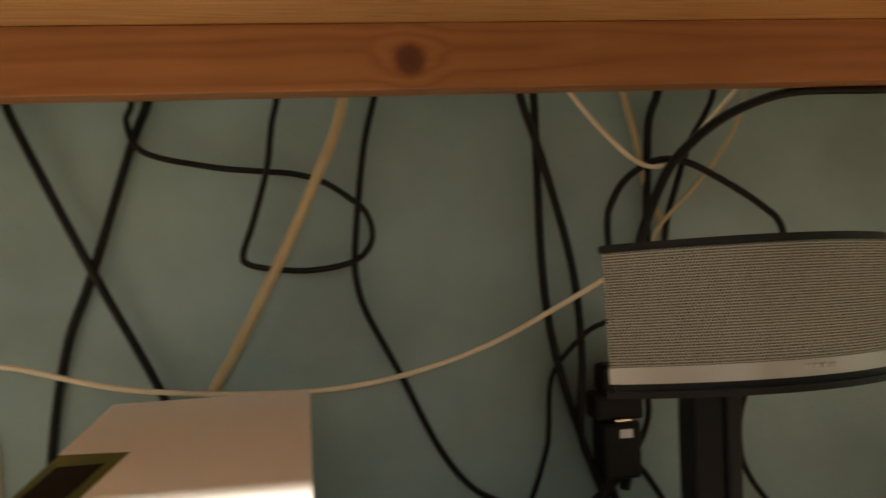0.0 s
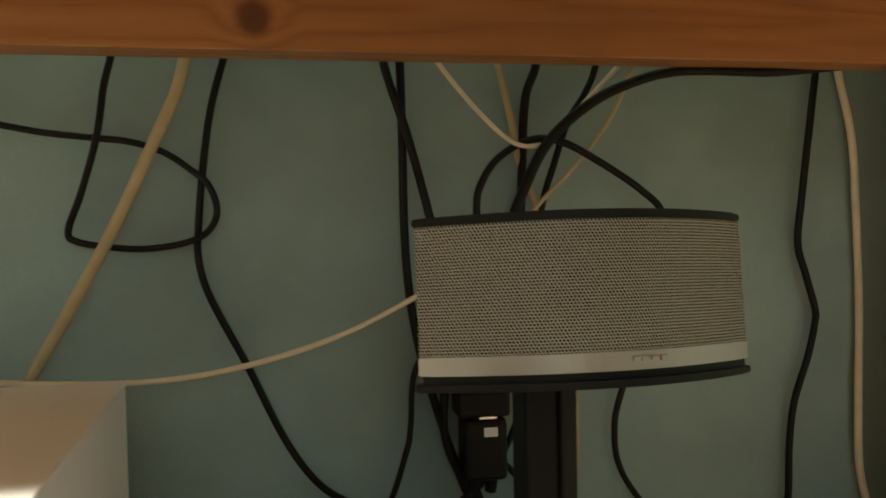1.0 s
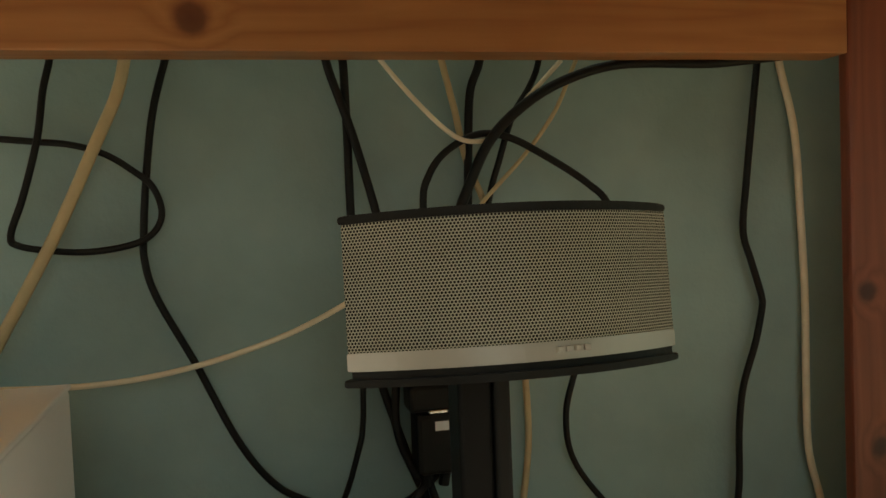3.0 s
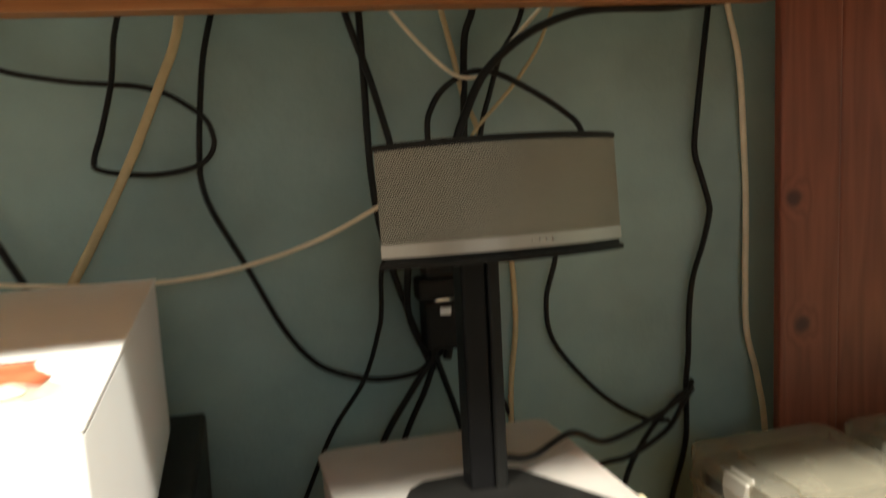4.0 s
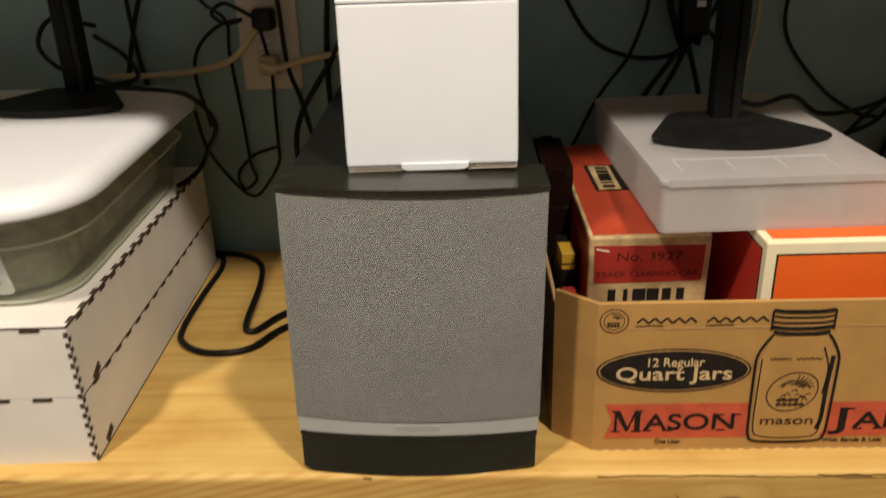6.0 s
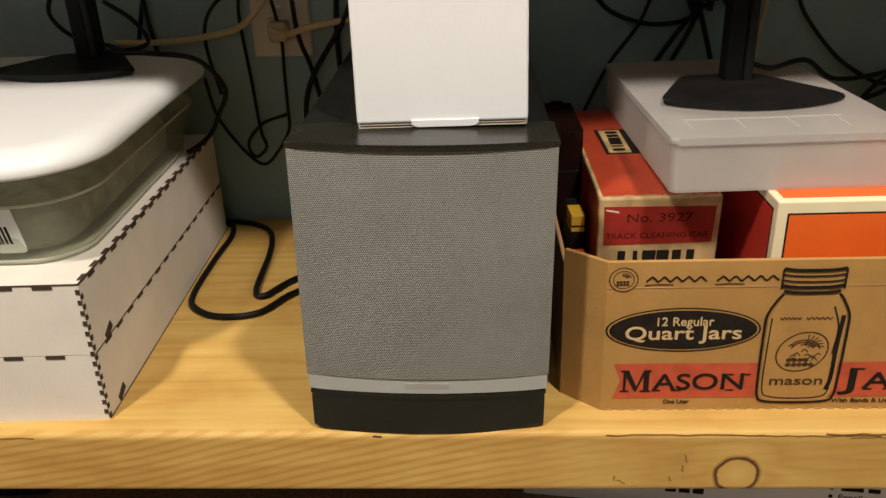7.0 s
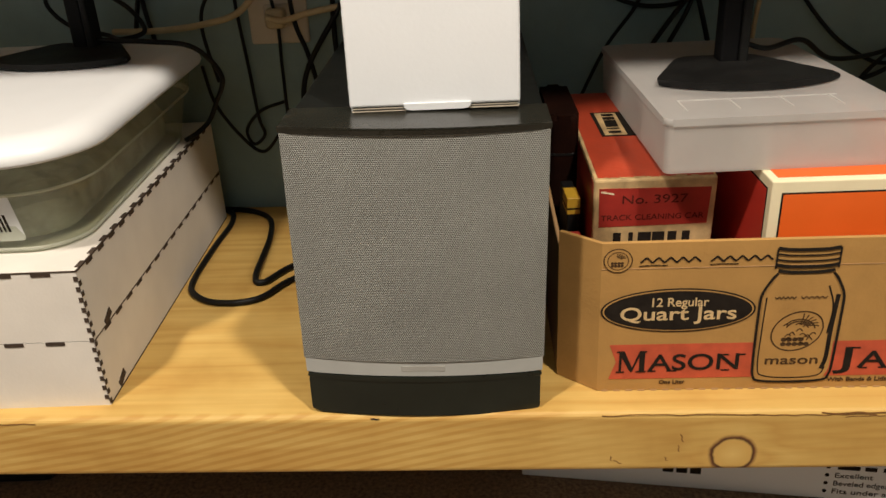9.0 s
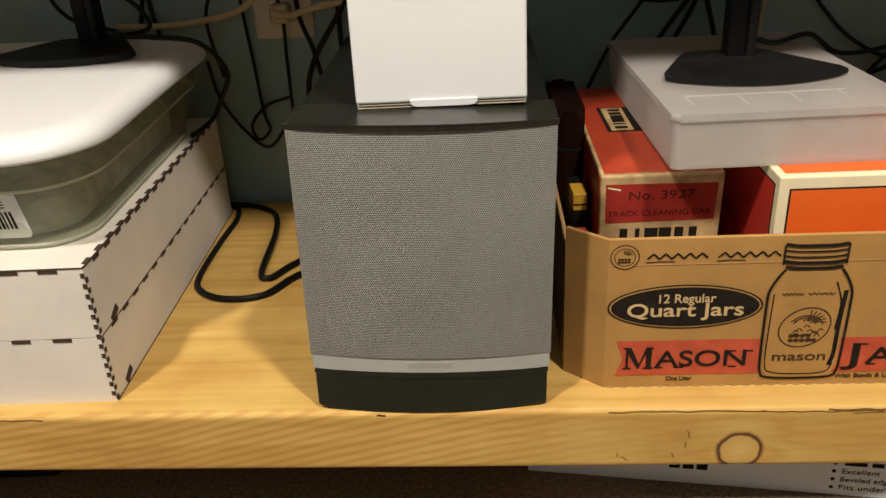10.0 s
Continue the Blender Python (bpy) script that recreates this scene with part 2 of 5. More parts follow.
M_BLACK = plain("black_plastic", (0.008, 0.008, 0.0078), 0.5, vary=0.25, bump=0.15, bump_scale=900, spec=0.2)
M_SUBBLACK = plain("black_satin_cabinet", (0.0130, 0.0160, 0.0120), 0.30, vary=0.2, bump=0.12, bump_scale=900, spec=0.4)
M_COLUMN = plain("black_column_plastic", (0.0045, 0.0045, 0.005), 0.5, vary=0.25, bump=0.1, spec=0.15)
M_BODY = plain("black_cabinet_paint", (0.0085, 0.0095, 0.0085), 0.5, vary=0.2, bump=0.15, bump_scale=900, spec=0.2)
M_CAP = plain("black_satin_cap", (0.0165, 0.0160, 0.0125), 0.25, vary=0.15, bump=0.05, bump_scale=900)
M_CABLE = plain("black_rubber", (0.0055, 0.0055, 0.0058), 0.5, vary=0.3, scale=60, bump=0.1, spec=0.22)
M_CREAM_CABLE = plain("cream_cable", (0.44, 0.355, 0.205), 0.5, vary=0.12, scale=40, bump=0.1)
M_WHITE_CABLE = plain("off_white_cable", (0.68, 0.61, 0.47), 0.45, vary=0.1, scale=40, bump=0.1)
M_GRILLE = perforated("silver_grille", (0.40, 0.40, 0.345), 0.00166, 0.36, 0.07, 0.014)
M_GRILLE_SUB = perforated("grey_grille", (0.40, 0.415, 0.39), 0.00172, 0.34, 0.18, 0.08)
M_SILVER = plain("silver_strip", (0.40, 0.385, 0.355), 0.35, metal=0.4, vary=0.06, bump=0.05)
M_GREYSTRIP = plain("grey_strip", (0.40, 0.415, 0.405), 0.45, vary=0.05, bump=0.05)
M_BADGE = plain("pale_badge", (0.36, 0.36, 0.34), 0.4, vary=0.05)
M_WHITEBOX = plain("white_card", (0.735, 0.765, 0.80), 0.6, vary=0.025, scale=9, bump=0.12, bump_scale=250)
M_CARDEDGE = plain("card_edge", (0.36, 0.32, 0.26), 0.9, vary=0.2, scale=120)
M_KRAFT = plain("kraft_cardboard", (0.415, 0.230, 0.067), 0.8, vary=0.13, scale=18, bump=0.35, bump_scale=220)
M_KRAFT_IN = plain("kraft_inside", (0.40, 0.24, 0.11), 0.85, vary=0.12, scale=18, bump=0.3, bump_scale=220)
M_OVALTEXT = plain("pale_print", (0.60, 0.43, 0.22), 0.75, vary=0.1, scale=60)
M_INK = plain("black_ink", (0.018, 0.014, 0.011), 0.85, vary=0.3, scale=90, spec=0.1)
M_BROWNINK = plain("brown_ink", (0.075, 0.042, 0.020), 0.8, vary=0.3, scale=90, spec=0.1)
M_REDINK = plain("red_ink", (0.50, 0.082, 0.036), 0.7, vary=0.2, scale=60)
M_TOYBOX = plain("orange_red_carton", (0.42, 0.052, 0.02), 0.5, vary=0.16, scale=30, bump=0.2, bump_scale=200)
M_TOYRED = plain("red_carton_end", (0.34, 0.028, 0.02), 0.5, vary=0.2, scale=40)
M_DARKRED = plain("faded_dark_ink", (0.085, 0.016, 0.012), 0.8, vary=0.4, scale=120, spec=0.1)
M_TOYCREAM = plain("worn_cream_carton", (0.50, 0.35, 0.17), 0.7, vary=0.3, scale=60)
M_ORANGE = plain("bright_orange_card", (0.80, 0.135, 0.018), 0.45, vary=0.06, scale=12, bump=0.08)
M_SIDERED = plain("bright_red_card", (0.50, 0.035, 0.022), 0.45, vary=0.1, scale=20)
M_CREAM = plain("cream_card", (0.82, 0.75, 0.52), 0.5, vary=0.05)
M_MILKY = cloudy("milky_plastic", (0.75, 0.745, 0.735), 0.46, 0.22, 0.06)
M_TRAY = cloudy("milky_tray_plastic", (0.92, 0.905, 0.885), 0.54, 0.22, 0.06, 0.5)
M_MILKYLINE = cloudy("milky_rib", (0.84, 0.83, 0.82), 0.45, 0.35, 0.05)
M_SMOKY = cloudy("clear_smoky_plastic", (0.60, 0.58, 0.49), 0.64, 0.16, 0.2)
M_LATCH = cloudy("pale_latch_plastic", (0.62, 0.61, 0.56), 0.34, 0.2, 0.08)
M_HOLE = cloudy("dark_grip_hole", (0.20, 0.195, 0.17), 0.45, 0.4, 0.2)
M_TUB = cloudy("clear_tub_plastic", (0.80, 0.83, 0.70), 0.76, 0.12, 0.15)
M_TUBRIM = cloudy("thick_tub_plastic", (0.82, 0.83, 0.72), 0.35, 0.15, 0.1)
M_STUFF = plain("packed_paper", (0.37, 0.37, 0.29), 0.8, vary=0.45, scale=38, bump=0.5, bump_scale=90)
M_LID = cloudy("white_plastic_lid", (0.84, 0.87, 0.90), 0.0, 0.35, 0.02, 0.14)
M_PLY = plain("pale_laser_cut_board", (0.74, 0.71, 0.66), 0.65, vary=0.06, scale=14, bump=0.2, bump_scale=300)
M_BURN = plain("burnt_edge", (0.045, 0.028, 0.018), 0.8, vary=0.4, scale=90)
M_CRACK = plain("dark_wood_crack", (0.24, 0.115, 0.032), 0.85, vary=0.4, scale=200)
M_PLATE = plain("almond_wall_plate", (0.55, 0.49, 0.38), 0.4, vary=0.05)
M_BROWN = plain("dark_brown_leatherette", (0.012, 0.0038, 0.0022), 0.8, vary=0.3, scale=40, bump=0.4, spec=0.06)
M_YELLOW = plain("yellow_label", (0.55, 0.33, 0.03), 0.5, vary=0.1)
M_GREEN = plain("green_print", (0.085, 0.11, 0.015), 0.6, vary=0.3, scale=60)
M_PRINT, t_, b_, L_ = nodes_of("food_picture_print")
n_ = noise_tex(t_, t_.nodes.new("ShaderNodeTexCoord").outputs["Object"], 55, 4, 0.6)
r_ = ramp(t_, [(0.34, (0.07, 0.02, 0.010)), (0.43, (0.36, 0.06, 0.02)), (0.50, (0.50, 0.14, 0.04)), (0.57, (0.32, 0.05, 0.02)), (0.66, (0.80, 0.72, 0.6))])
L_.new(n_.outputs["Fac"], r_.inputs["Fac"])
L_.new(r_.outputs["Color"], b_.inputs["Base Color"])
b_.inputs["Roughness"].default_value = 0.35
M_PHOTO = plain("pale_picture_print", (0.46, 0.40, 0.34), 0.4, vary=0.45, scale=70)
M_PHOTORED = plain("red_picture_print", (0.40, 0.115, 0.055), 0.4, vary=0.5, scale=60)
M_PARTS = plain("mixed_small_parts", (0.42, 0.36, 0.17), 0.6, vary=0.6, scale=60, bump=0.6, bump_scale=120)
M_GLINT = plain("bright_metal", (0.75, 0.75, 0.72), 0.25, metal=1.0, vary=0.05)


# ---- mesh helpers ----
def mesh_of(name, bm, smooth=False):
    me = bpy.data.meshes.new(name)
    bmesh.ops.recalc_face_normals(bm, faces=bm.faces)
    bm.to_mesh(me)
    bm.free()
    if smooth:
        for p in me.polygons:
            p.use_smooth = not (len(p.vertices) > 8 and abs(p.normal.z) > 0.9)
        me.update()
    return me


def part(name, bm, material, parent, label="", smooth=False, at=None):
    me = bm if isinstance(bm, bpy.types.Mesh) else mesh_of(name, bm, smooth)
    if not me.materials:
        me.materials.append(material)
    ob = new(name, me)
    ob.parent = parent
    if at is not None:
        ob.matrix_basis = at
    return tagged(ob, label) if label else ob


def thing(name, label, category, m, group="", kind=""):
    e = new(name)
    e.empty_display_size = 0.02
    e.matrix_basis = m
    return tagged(e, label, category, group, kind)


def solid(name, bm, material, label, category, group="", kind="", smooth=False, m=None):
    me = mesh_of(name, bm, smooth)
    me.materials.append(material)
    ob = new(name, me)
    if m is not None:
        ob.matrix_basis = m
    return tagged(ob, label, category, group, kind)


def cuboid(x0, x1, y0, y1, z0, z1, bevel=0.0, seg=2, bm=None):
    bm = bm or bmesh.new()
    r = bmesh.ops.create_cube(bm, size=1.0, matrix=Matrix.LocRotScale(((x0 + x1) / 2, (y0 + y1) / 2, (z0 + z1) / 2), None, (x1 - x0, y1 - y0, z1 - z0)))
    if bevel:
        es = list({e for v in r["verts"] for e in v.link_edges})
        bmesh.ops.bevel(bm, geom=es, offset=bevel, segments=seg, profile=0.5, affect="EDGES")
    return bm


def prism(outline, z0, z1, bevel=0.0, seg=2, bm=None):
    """An upright prism over a flat outline of (x, y)."""
    bm = bm or bmesh.new()
    lo = [bm.verts.new((x, y, z0)) for x, y in outline]
    hi = [bm.verts.new((x, y, z1)) for x, y in outline]
    n = len(outline)
    f0, f1 = bm.faces.new(lo[::-1]), bm.faces.new(hi)
    for i in range(n):
        bm.faces.new((lo[i], lo[(i + 1) % n], hi[(i + 1) % n], hi[i]))
    if bevel:
        es = list(f0.edges) + list(f1.edges)
        bmesh.ops.bevel(bm, geom=es, offset=bevel, segments=seg, profile=0.5, affect="EDGES")
    return bm


def rounded(x0, x1, y0, y1, r, n=6):
    pts = []
    for cx, cy, a0 in ((x1 - r, y1 - r, 0), (x0 + r, y1 - r, 90), (x0 + r, y0 + r, 180), (x1 - r, y0 + r, 270)):
        for i in range(n + 1):
            a = radians(a0 + 90 * i / n)
            pts.append((cx + r * math.cos(a), cy + r * math.sin(a)))
    return pts


def tray(x0, x1, y0, y1, z0, z1, wall, r, flare=0.0, n=6):
    """An open-topped box with rounded corners, real wall thickness and sides that flare outwards."""
    bm = bmesh.new()
    def ring(inset, z, grow):
        return [bm.verts.new((x, y, z)) for x, y in rounded(x0 + inset - grow, x1 - inset + grow, y0 + inset - grow, y1 - inset + grow, max(0.001, r - inset), n)]
    rings = [ring(0, z0, 0), ring(0, z1, flare), ring(wall, z1, flare), ring(wall, z0 + wall, 0)]
    for a, b in zip(rings, rings[1:]):
        k = len(a)
        for i in range(k):
            bm.faces.new((a[i], a[(i + 1) % k], b[(i + 1) % k], b[i]))
    bm.faces.new(rings[0][::-1])
    bm.faces.new(rings[-1])
    return bm


def smooth_path(points, per=9):
    P = [Vector(p) for p in points]
    P = [2 * P[0] - P[1]] + P + [2 * P[-1] - P[-2]]
    out = []
    for i in range(1, len(P) - 2):
        p0, p1, p2, p3 = P[i - 1:i + 3]
        for k in range(per):
            u = k / per
            out.append(0.5 * ((2 * p1) + (p2 - p0) * u + (2 * p0 - 5 * p1 + 4 * p2 - p3) * u * u + (3 * p1 - p0 - 3 * p2 + p3) * u ** 3))
    out.append(P[-2])
    return out


def tube(points, radius, sides=8, per=9, flat=1.0):
    """A round (or flattened) cord swept along a smooth line."""
    line = smooth_path(points, per)
    bm = bmesh.new()
    rings, up = [], Vector((0.3, -1, 0.2)).normalized()
    for i, p in enumerate(line):
        d = (line[min(i + 1, len(line) - 1)] - line[max(i - 1, 0)]).normalized()
        side = d.cross(up)
        if side.length < 1e-4:
            side = d.orthogonal()
        side.normalize()
        up = side.cross(d).normalized()
        rings.append([bm.verts.new(p + radius * (math.cos(a) * side + flat * math.sin(a) * up)) for a in (2 * math.pi * k / sides for k in range(sides))])
    for a, b in zip(rings, rings[1:]):
        for k in range(sides):
            bm.faces.new((a[k], a[(k + 1) % sides], b[(k + 1) % sides], b[k]))
    bm.faces.new(rings[0][::-1])
    bm.faces.new(rings[-1])
    return bm


def lettering(text, size, material, parent, m, name="lettering", width=None, bold=0.0, slant=0.0):
    """Printed words as thin ink: built-in font, turned into a mesh. m: pose whose x runs along the words and z up out of the print."""
    cu = bpy.data.curves.new(name, "FONT")
    cu.body, cu.size, cu.align_x, cu.align_y, cu.extrude, cu.offset, cu.shear = text, size, "CENTER", "CENTER", 0.00015, bold, slant
    ob = bpy.data.objects.new(name, cu)
    scene.collection.objects.link(ob)
    dg = bpy.context.evaluated_depsgraph_get()
    me = bpy.data.meshes.new_from_object(ob.evaluated_get(dg))
    bpy.data.objects.remove(ob)
    bpy.data.curves.remove(cu)
    if width:
        xs = [v.co.x for v in me.vertices]
        me.transform(Matrix.Diagonal((width / (max(xs) - min(xs)), 1, 1, 1)))
    me.materials.clear()
    me.materials.append(material)
    return part(name, me, material, parent, at=m)


def flat(outline, material, parent, m, name, thick=0.0003, label=""):
    return part(name, prism(outline, 0, thick), material, parent, label, at=m)


def rect(w, h):
    return [(-w / 2, -h / 2), (w / 2, -h / 2), (w / 2, h / 2), (-w / 2, h / 2)]


def oval(a, b, n=40):
    return [(a * math.cos(2 * math.pi * i / n), b * math.sin(2 * math.pi * i / n)) for i in range(n)]


def stroke(points, w, parent, m, material, name="drawn_line", per=6):
    """A printed line of some width along a flat curve."""
    line = smooth_path([(x, y, 0) for x, y in points], per)
    bm = bmesh.new()
    rows = []
    for i, p in enumerate(line):
        d = (line[min(i + 1, len(line) - 1)] - line[max(i - 1, 0)]).normalized()
        s = Vector((-d.y, d.x, 0)) * w / 2
        rows.append((bm.verts.new(p + s), bm.verts.new(p - s)))
    for a, b in zip(rows, rows[1:]):
        bm.faces.new((a[0], a[1], b[1], b[0]))
    bmesh.ops.translate(bm, vec=(0, 0, 0.0003), verts=bm.verts)
    return part(name, bm, material, parent, at=m)


# ---- setting ----
def setting(name, bm, material, label, category):
    return solid(name, bm, material, label, category, kind="structure")


setting("wall_north", cuboid(-2.4, 2.4, WALL, WALL + 0.12, FLOOR, 2.5), M_WALL, "pale teal painted wall behind the bench", "wall")
setting("wall_south", cuboid(-2.4, 2.4, -5.02, -4.9, FLOOR, 2.5), M_ROOM, "plain cream wall of the room", "wall")
setting("wall_west", cuboid(-2.52, -2.4, -5.02, WALL + 0.12, FLOOR, 2.5), M_ROOM, "plain cream side wall", "wall")
# never in view; darker than the west wall to weaken bounce from the right
setting("wall_east", cuboid(2.4, 2.52, -5.02, WALL + 0.12, FLOOR, 2.5), M_WALL, "unseen teal side wall, coloured to cut bounced light", "wall")
setting("ceiling", cuboid(-2.52, 2.52, -5.02, WALL + 0.12, 2.5, 2.6), M_CEIL, "plain off-white ceiling", "ceiling")
setting("floor", cuboid(-2.52, 2.52, -5.02, WALL + 0.12, FLOOR - 0.1, FLOOR), M_CARPET, "dark brown carpeted floor", "floor")

# the workbench: lower shelf, back apron, back post, top
bench = thing("workbench", "pine workbench with a thick lower shelf and red-stained frame", "workbench", pose(0, 0, 0))
# shelf and top run on unseen to x 1.60, added length that darkens the right
part("shelf", cuboid(-1.35, 1.60, 0.0, WALL - 0.004, 0.3365, SHELF, 0.0055, 4), M_SHELF, bench, "yellow pine shelf board with a large knot")
part("apron", cuboid(-1.35, 0.654, 0.42, 0.452, 0.9885, 1.0368, 0.0012, 2), M_BEAM, bench, "orange-stained pine apron")
part("post", cuboid(0.6545, 0.722, 0.42, 0.433, SHELF, 1.0368, 0.003, 2), M_POST, bench, "red-stained knotty pine post")
part("post", cuboid(0.7225, 0.80, 0.422, 0.434, SHELF, 1.0368, 0.003, 2), M_POST, bench, "red-stained knotty pine post")
# the stretch past x 0.95 is added to block light from the right
part("benchtop", cuboid(-1.35, 1.60, 0.0, 0.46, 1.0370, 1.075, 0.003, 2), M_TOP, bench, "pine benchtop")
for cx, cz, cw in ((-0.375, 0.3945, 0.07), (0.215, 0.3960, 0.13), (0.325, 0.3945, 0.10), (0.390, 0.3962, 0.12), (0.385, 0.3925, 0.07)):
    stroke([(-cw / 2 + cw * k / 12, random.uniform(-0.0008, 0.0008)) for k in range(13)], random.uniform(0.0006, 0.0013), bench, pose(cx, 0.0, cz, 90, 0, 0), M_CRACK, "crack")
stroke([(-0.0035, 0.0), (-0.001, 0.0004), (0.0015, -0.0003), (0.004, 0.0002)], 0.0016, bench, pose(-0.042, 0.0, 0.3955, 90, 0, 0), M_BURN, "chip")
for cx, cz, cw, ca in ((0.218, 0.372, 0.009, 70), (0.216, 0.361, 0.007, 80), (0.206, 0.350, 0.005, 60), (0.165, 0.347, 0.008, 25), (0.159, 0.351, 0.005, 80)):
    stroke([(-cw / 2, 0.0), (-cw / 6, 0.0007), (cw / 6, -0.0005), (cw / 2, 0.0003)], 0.0009, bench, pose(cx, 0.0, cz, 90, ca, 0), M_CRACK, "dent")
for lx in (-1.30, 1.50):
    part("leg", cuboid(lx, lx + 0.07, 0.03, 0.10, FLOOR, 0.3360, 0.003, 2), M_POST, bench)


# ---- bass speaker ----
def bowed(half, bulge, back, n=24):
    pts = [(-half + 2 * half * i / n, -bulge * (1 - (2 * i / n - 1) ** 2)) for i in range(n + 1)]
    return pts + [(half, back), (-half, back)]


def bowed_sheet(half, bulge, z0, z1, n=28):
    """A bowed upright sheet with uv in metres along it."""
    bm = bmesh.new()
    uv = bm.loops.layers.uv.new("uv")
    cols, s, last = [], 0.0, None
    for i in range(n + 1):
        x = -half + 2 * half * i / n
        y = -bulge * (1 - (2 * i / n - 1) ** 2)
        if last:
            s += math.hypot(x - last[0], y - last[1])
        last = (x, y)
        cols.append((bm.verts.new((x, y, z0)), bm.verts.new((x, y, z1)), s))
    for a, b in zip(cols, cols[1:]):
        f = bm.faces.new((a[0], b[0], b[1], a[1]))
        for l, (u, v) in zip(f.loops, ((a[2], 0), (b[2], 0), (b[2], z1 - z0), (a[2], z1 - z0))):
            l[uv].uv = (u, v)
    return bm


sub = thing("bass_speaker", "black bass speaker with a bowed grey perforated grille", "loudspeaker", pose(0.0015, 0.008, SHELF, 0, 1.1, 0.6))
part("foot", prism(bowed(0.0972, 0.008, 0.05), 0.0, 0.0375, 0.0045, 3), M_SUBBLACK, sub, "glossy black plastic plinth")
part("foot_lip", prism(bowed(0.0980, 0.0088, 0.05), 0.0345, 0.0388, 0.0016, 2), M_SUBBLACK, sub)
part("badge_strip", prism(bowed(0.0985, 0.008, 0.03), 0.0400, 0.0540, 0.0008), M_GREYSTRIP, sub, "smooth grey strip")
part("badge", cuboid(-0.018, 0.018, -0.0081, -0.005, 0.0445, 0.0500, 0.0004), M_BADGE, sub, "pale worn badge")
part("grille_backing", prism(bowed(0.0975, 0.007, 0.03), 0.0540, 0.2480), M_BLACK, sub)
part("grille", bowed_sheet(0.0995, 0.009, 0.0540, 0.2480), M_GRILLE_SUB, sub, "grey perforated metal grille", smooth=True)
part("cap_rim", prism(bowed(0.1002, 0.0108, 0.02), 0.2518, 0.2524, 0.0002, 1), M_SUBBLACK, sub)
part("top_cap", prism(bowed(0.1005, 0.0105, 0.05), 0.2478, 0.2530, 0.0012, 3), M_CAP, sub, "satin black top lip")
part("body", cuboid(-0.0985, 0.0985, 0.032, 0.44, 0.004, 0.2520, 0.004, 3), M_BODY, sub, "black cabinet")

# ---- long white carton on the bass speaker ----
wb = thing("white_carton", "long white card box with a printed lid, on the bass speaker", "box", pose(0.0205, 0.0410, SHELF + 0.2535, 0, 0, 1.6))


def leaning(bm, by):
    """The front of the carton leans back a little towards its lid."""
    for v in bm.verts:
        if v.co.y < 0.02:
            v.co.y += by * max(0.0, v.co.z) / 0.126
    return bm


part("body", leaning(cuboid(-0.065, 0.065, 0.0008, 0.355, 0.0036, 0.1229, 0.0020, 3), 0.005), M_WHITEBOX, wb, "white card body")
part("bottom", cuboid(-0.0645, 0.0645, 0.006, 0.354, 0.0001, 0.0040), M_WHITEBOX, wb)
part("lid", leaning(cuboid(-0.0652, 0.0658, 0.0004, 0.357, 0.1230, 0.1265, 0.0012, 3), 0.005), M_WHITEBOX, wb, "white card lid, slightly raised")
part("lid_edge", cuboid(-0.0640, 0.0640, 0.0085, 0.350, 0.1212, 0.1236), M_CARDEDGE, wb)
for fx0, fx1, fz in ((-0.0635, -0.022, 0.0004), (0.026, 0.0640, 0.0008)):
    part("bottom_flap", cuboid(fx0, fx1, 0.0008, 0.05, 0.0002, 0.0002 + fz, 0.0002, 1), M_CARDEDGE, wb, "raw card edge of a bottom flap")
    part("bottom_flap", cuboid(fx0 + 0.001, fx1 - 0.001, 0.0016, 0.05, 0.0020, 0.0027, 0.0002, 1), M_CARDEDGE, wb)
tab = prism([(-0.0235, 0.0060), (-0.0235, 0.0030), (-0.0215, 0.0012), (-0.0180, 0.0004), (0.0220, 0.0004), (0.0255, 0.0012), (0.0275, 0.0030), (0.0275, 0.0060)], 0.0, 0.0016, 0.0003, 1)
for v in tab.verts:
    v.co = (v.co.x, 0.0010 - v.co.z, v.co.y)
part("tab", tab, M_WHITEBOX, wb, "white locking tab")
flat([(-0.0648, 0.010), (-0.03, 0.012), (0.020, 0.019), (0.052, 0.030), (0.048, 0.050), (0.034, 0.068), (0.026, 0.098), (-0.0648, 0.102)], M_PHOTO, wb, pose(0, 0.019, 0.1266), "print_patch", label="pale food picture print")
for px, py, pa, pb_ in ((-0.058, 0.040, 0.0068, 0.011), (-0.044, 0.046, 0.009, 0.009), (-0.028, 0.045, 0.0085, 0.008), (-0.013, 0.050, 0.008, 0.010), (0.002, 0.052, 0.009, 0.008), (0.018, 0.056, 0.0105, 0.011)):
    flat(oval(pa, pb_, 18), M_PRINT, wb, pose(px, 1.4 * py + 0.011, 0.12695, 0, 0, 900 * px), "print_spot", 0.0002)
flat([(-0.0648, 0.048), (-0.050, 0.056), (-0.036, 0.046), (-0.020, 0.060), (-0.006, 0.056), (0.006, 0.048), (0.020, 0.062), (0.038, 0.050), (0.040, 0.066), (0.030, 0.082), (0.026, 0.095), (-0.0648, 0.099)], M_PHOTORED, wb, pose(0, 0.019, 0.12715), "print_patch", 0.0002, label="red food picture print")
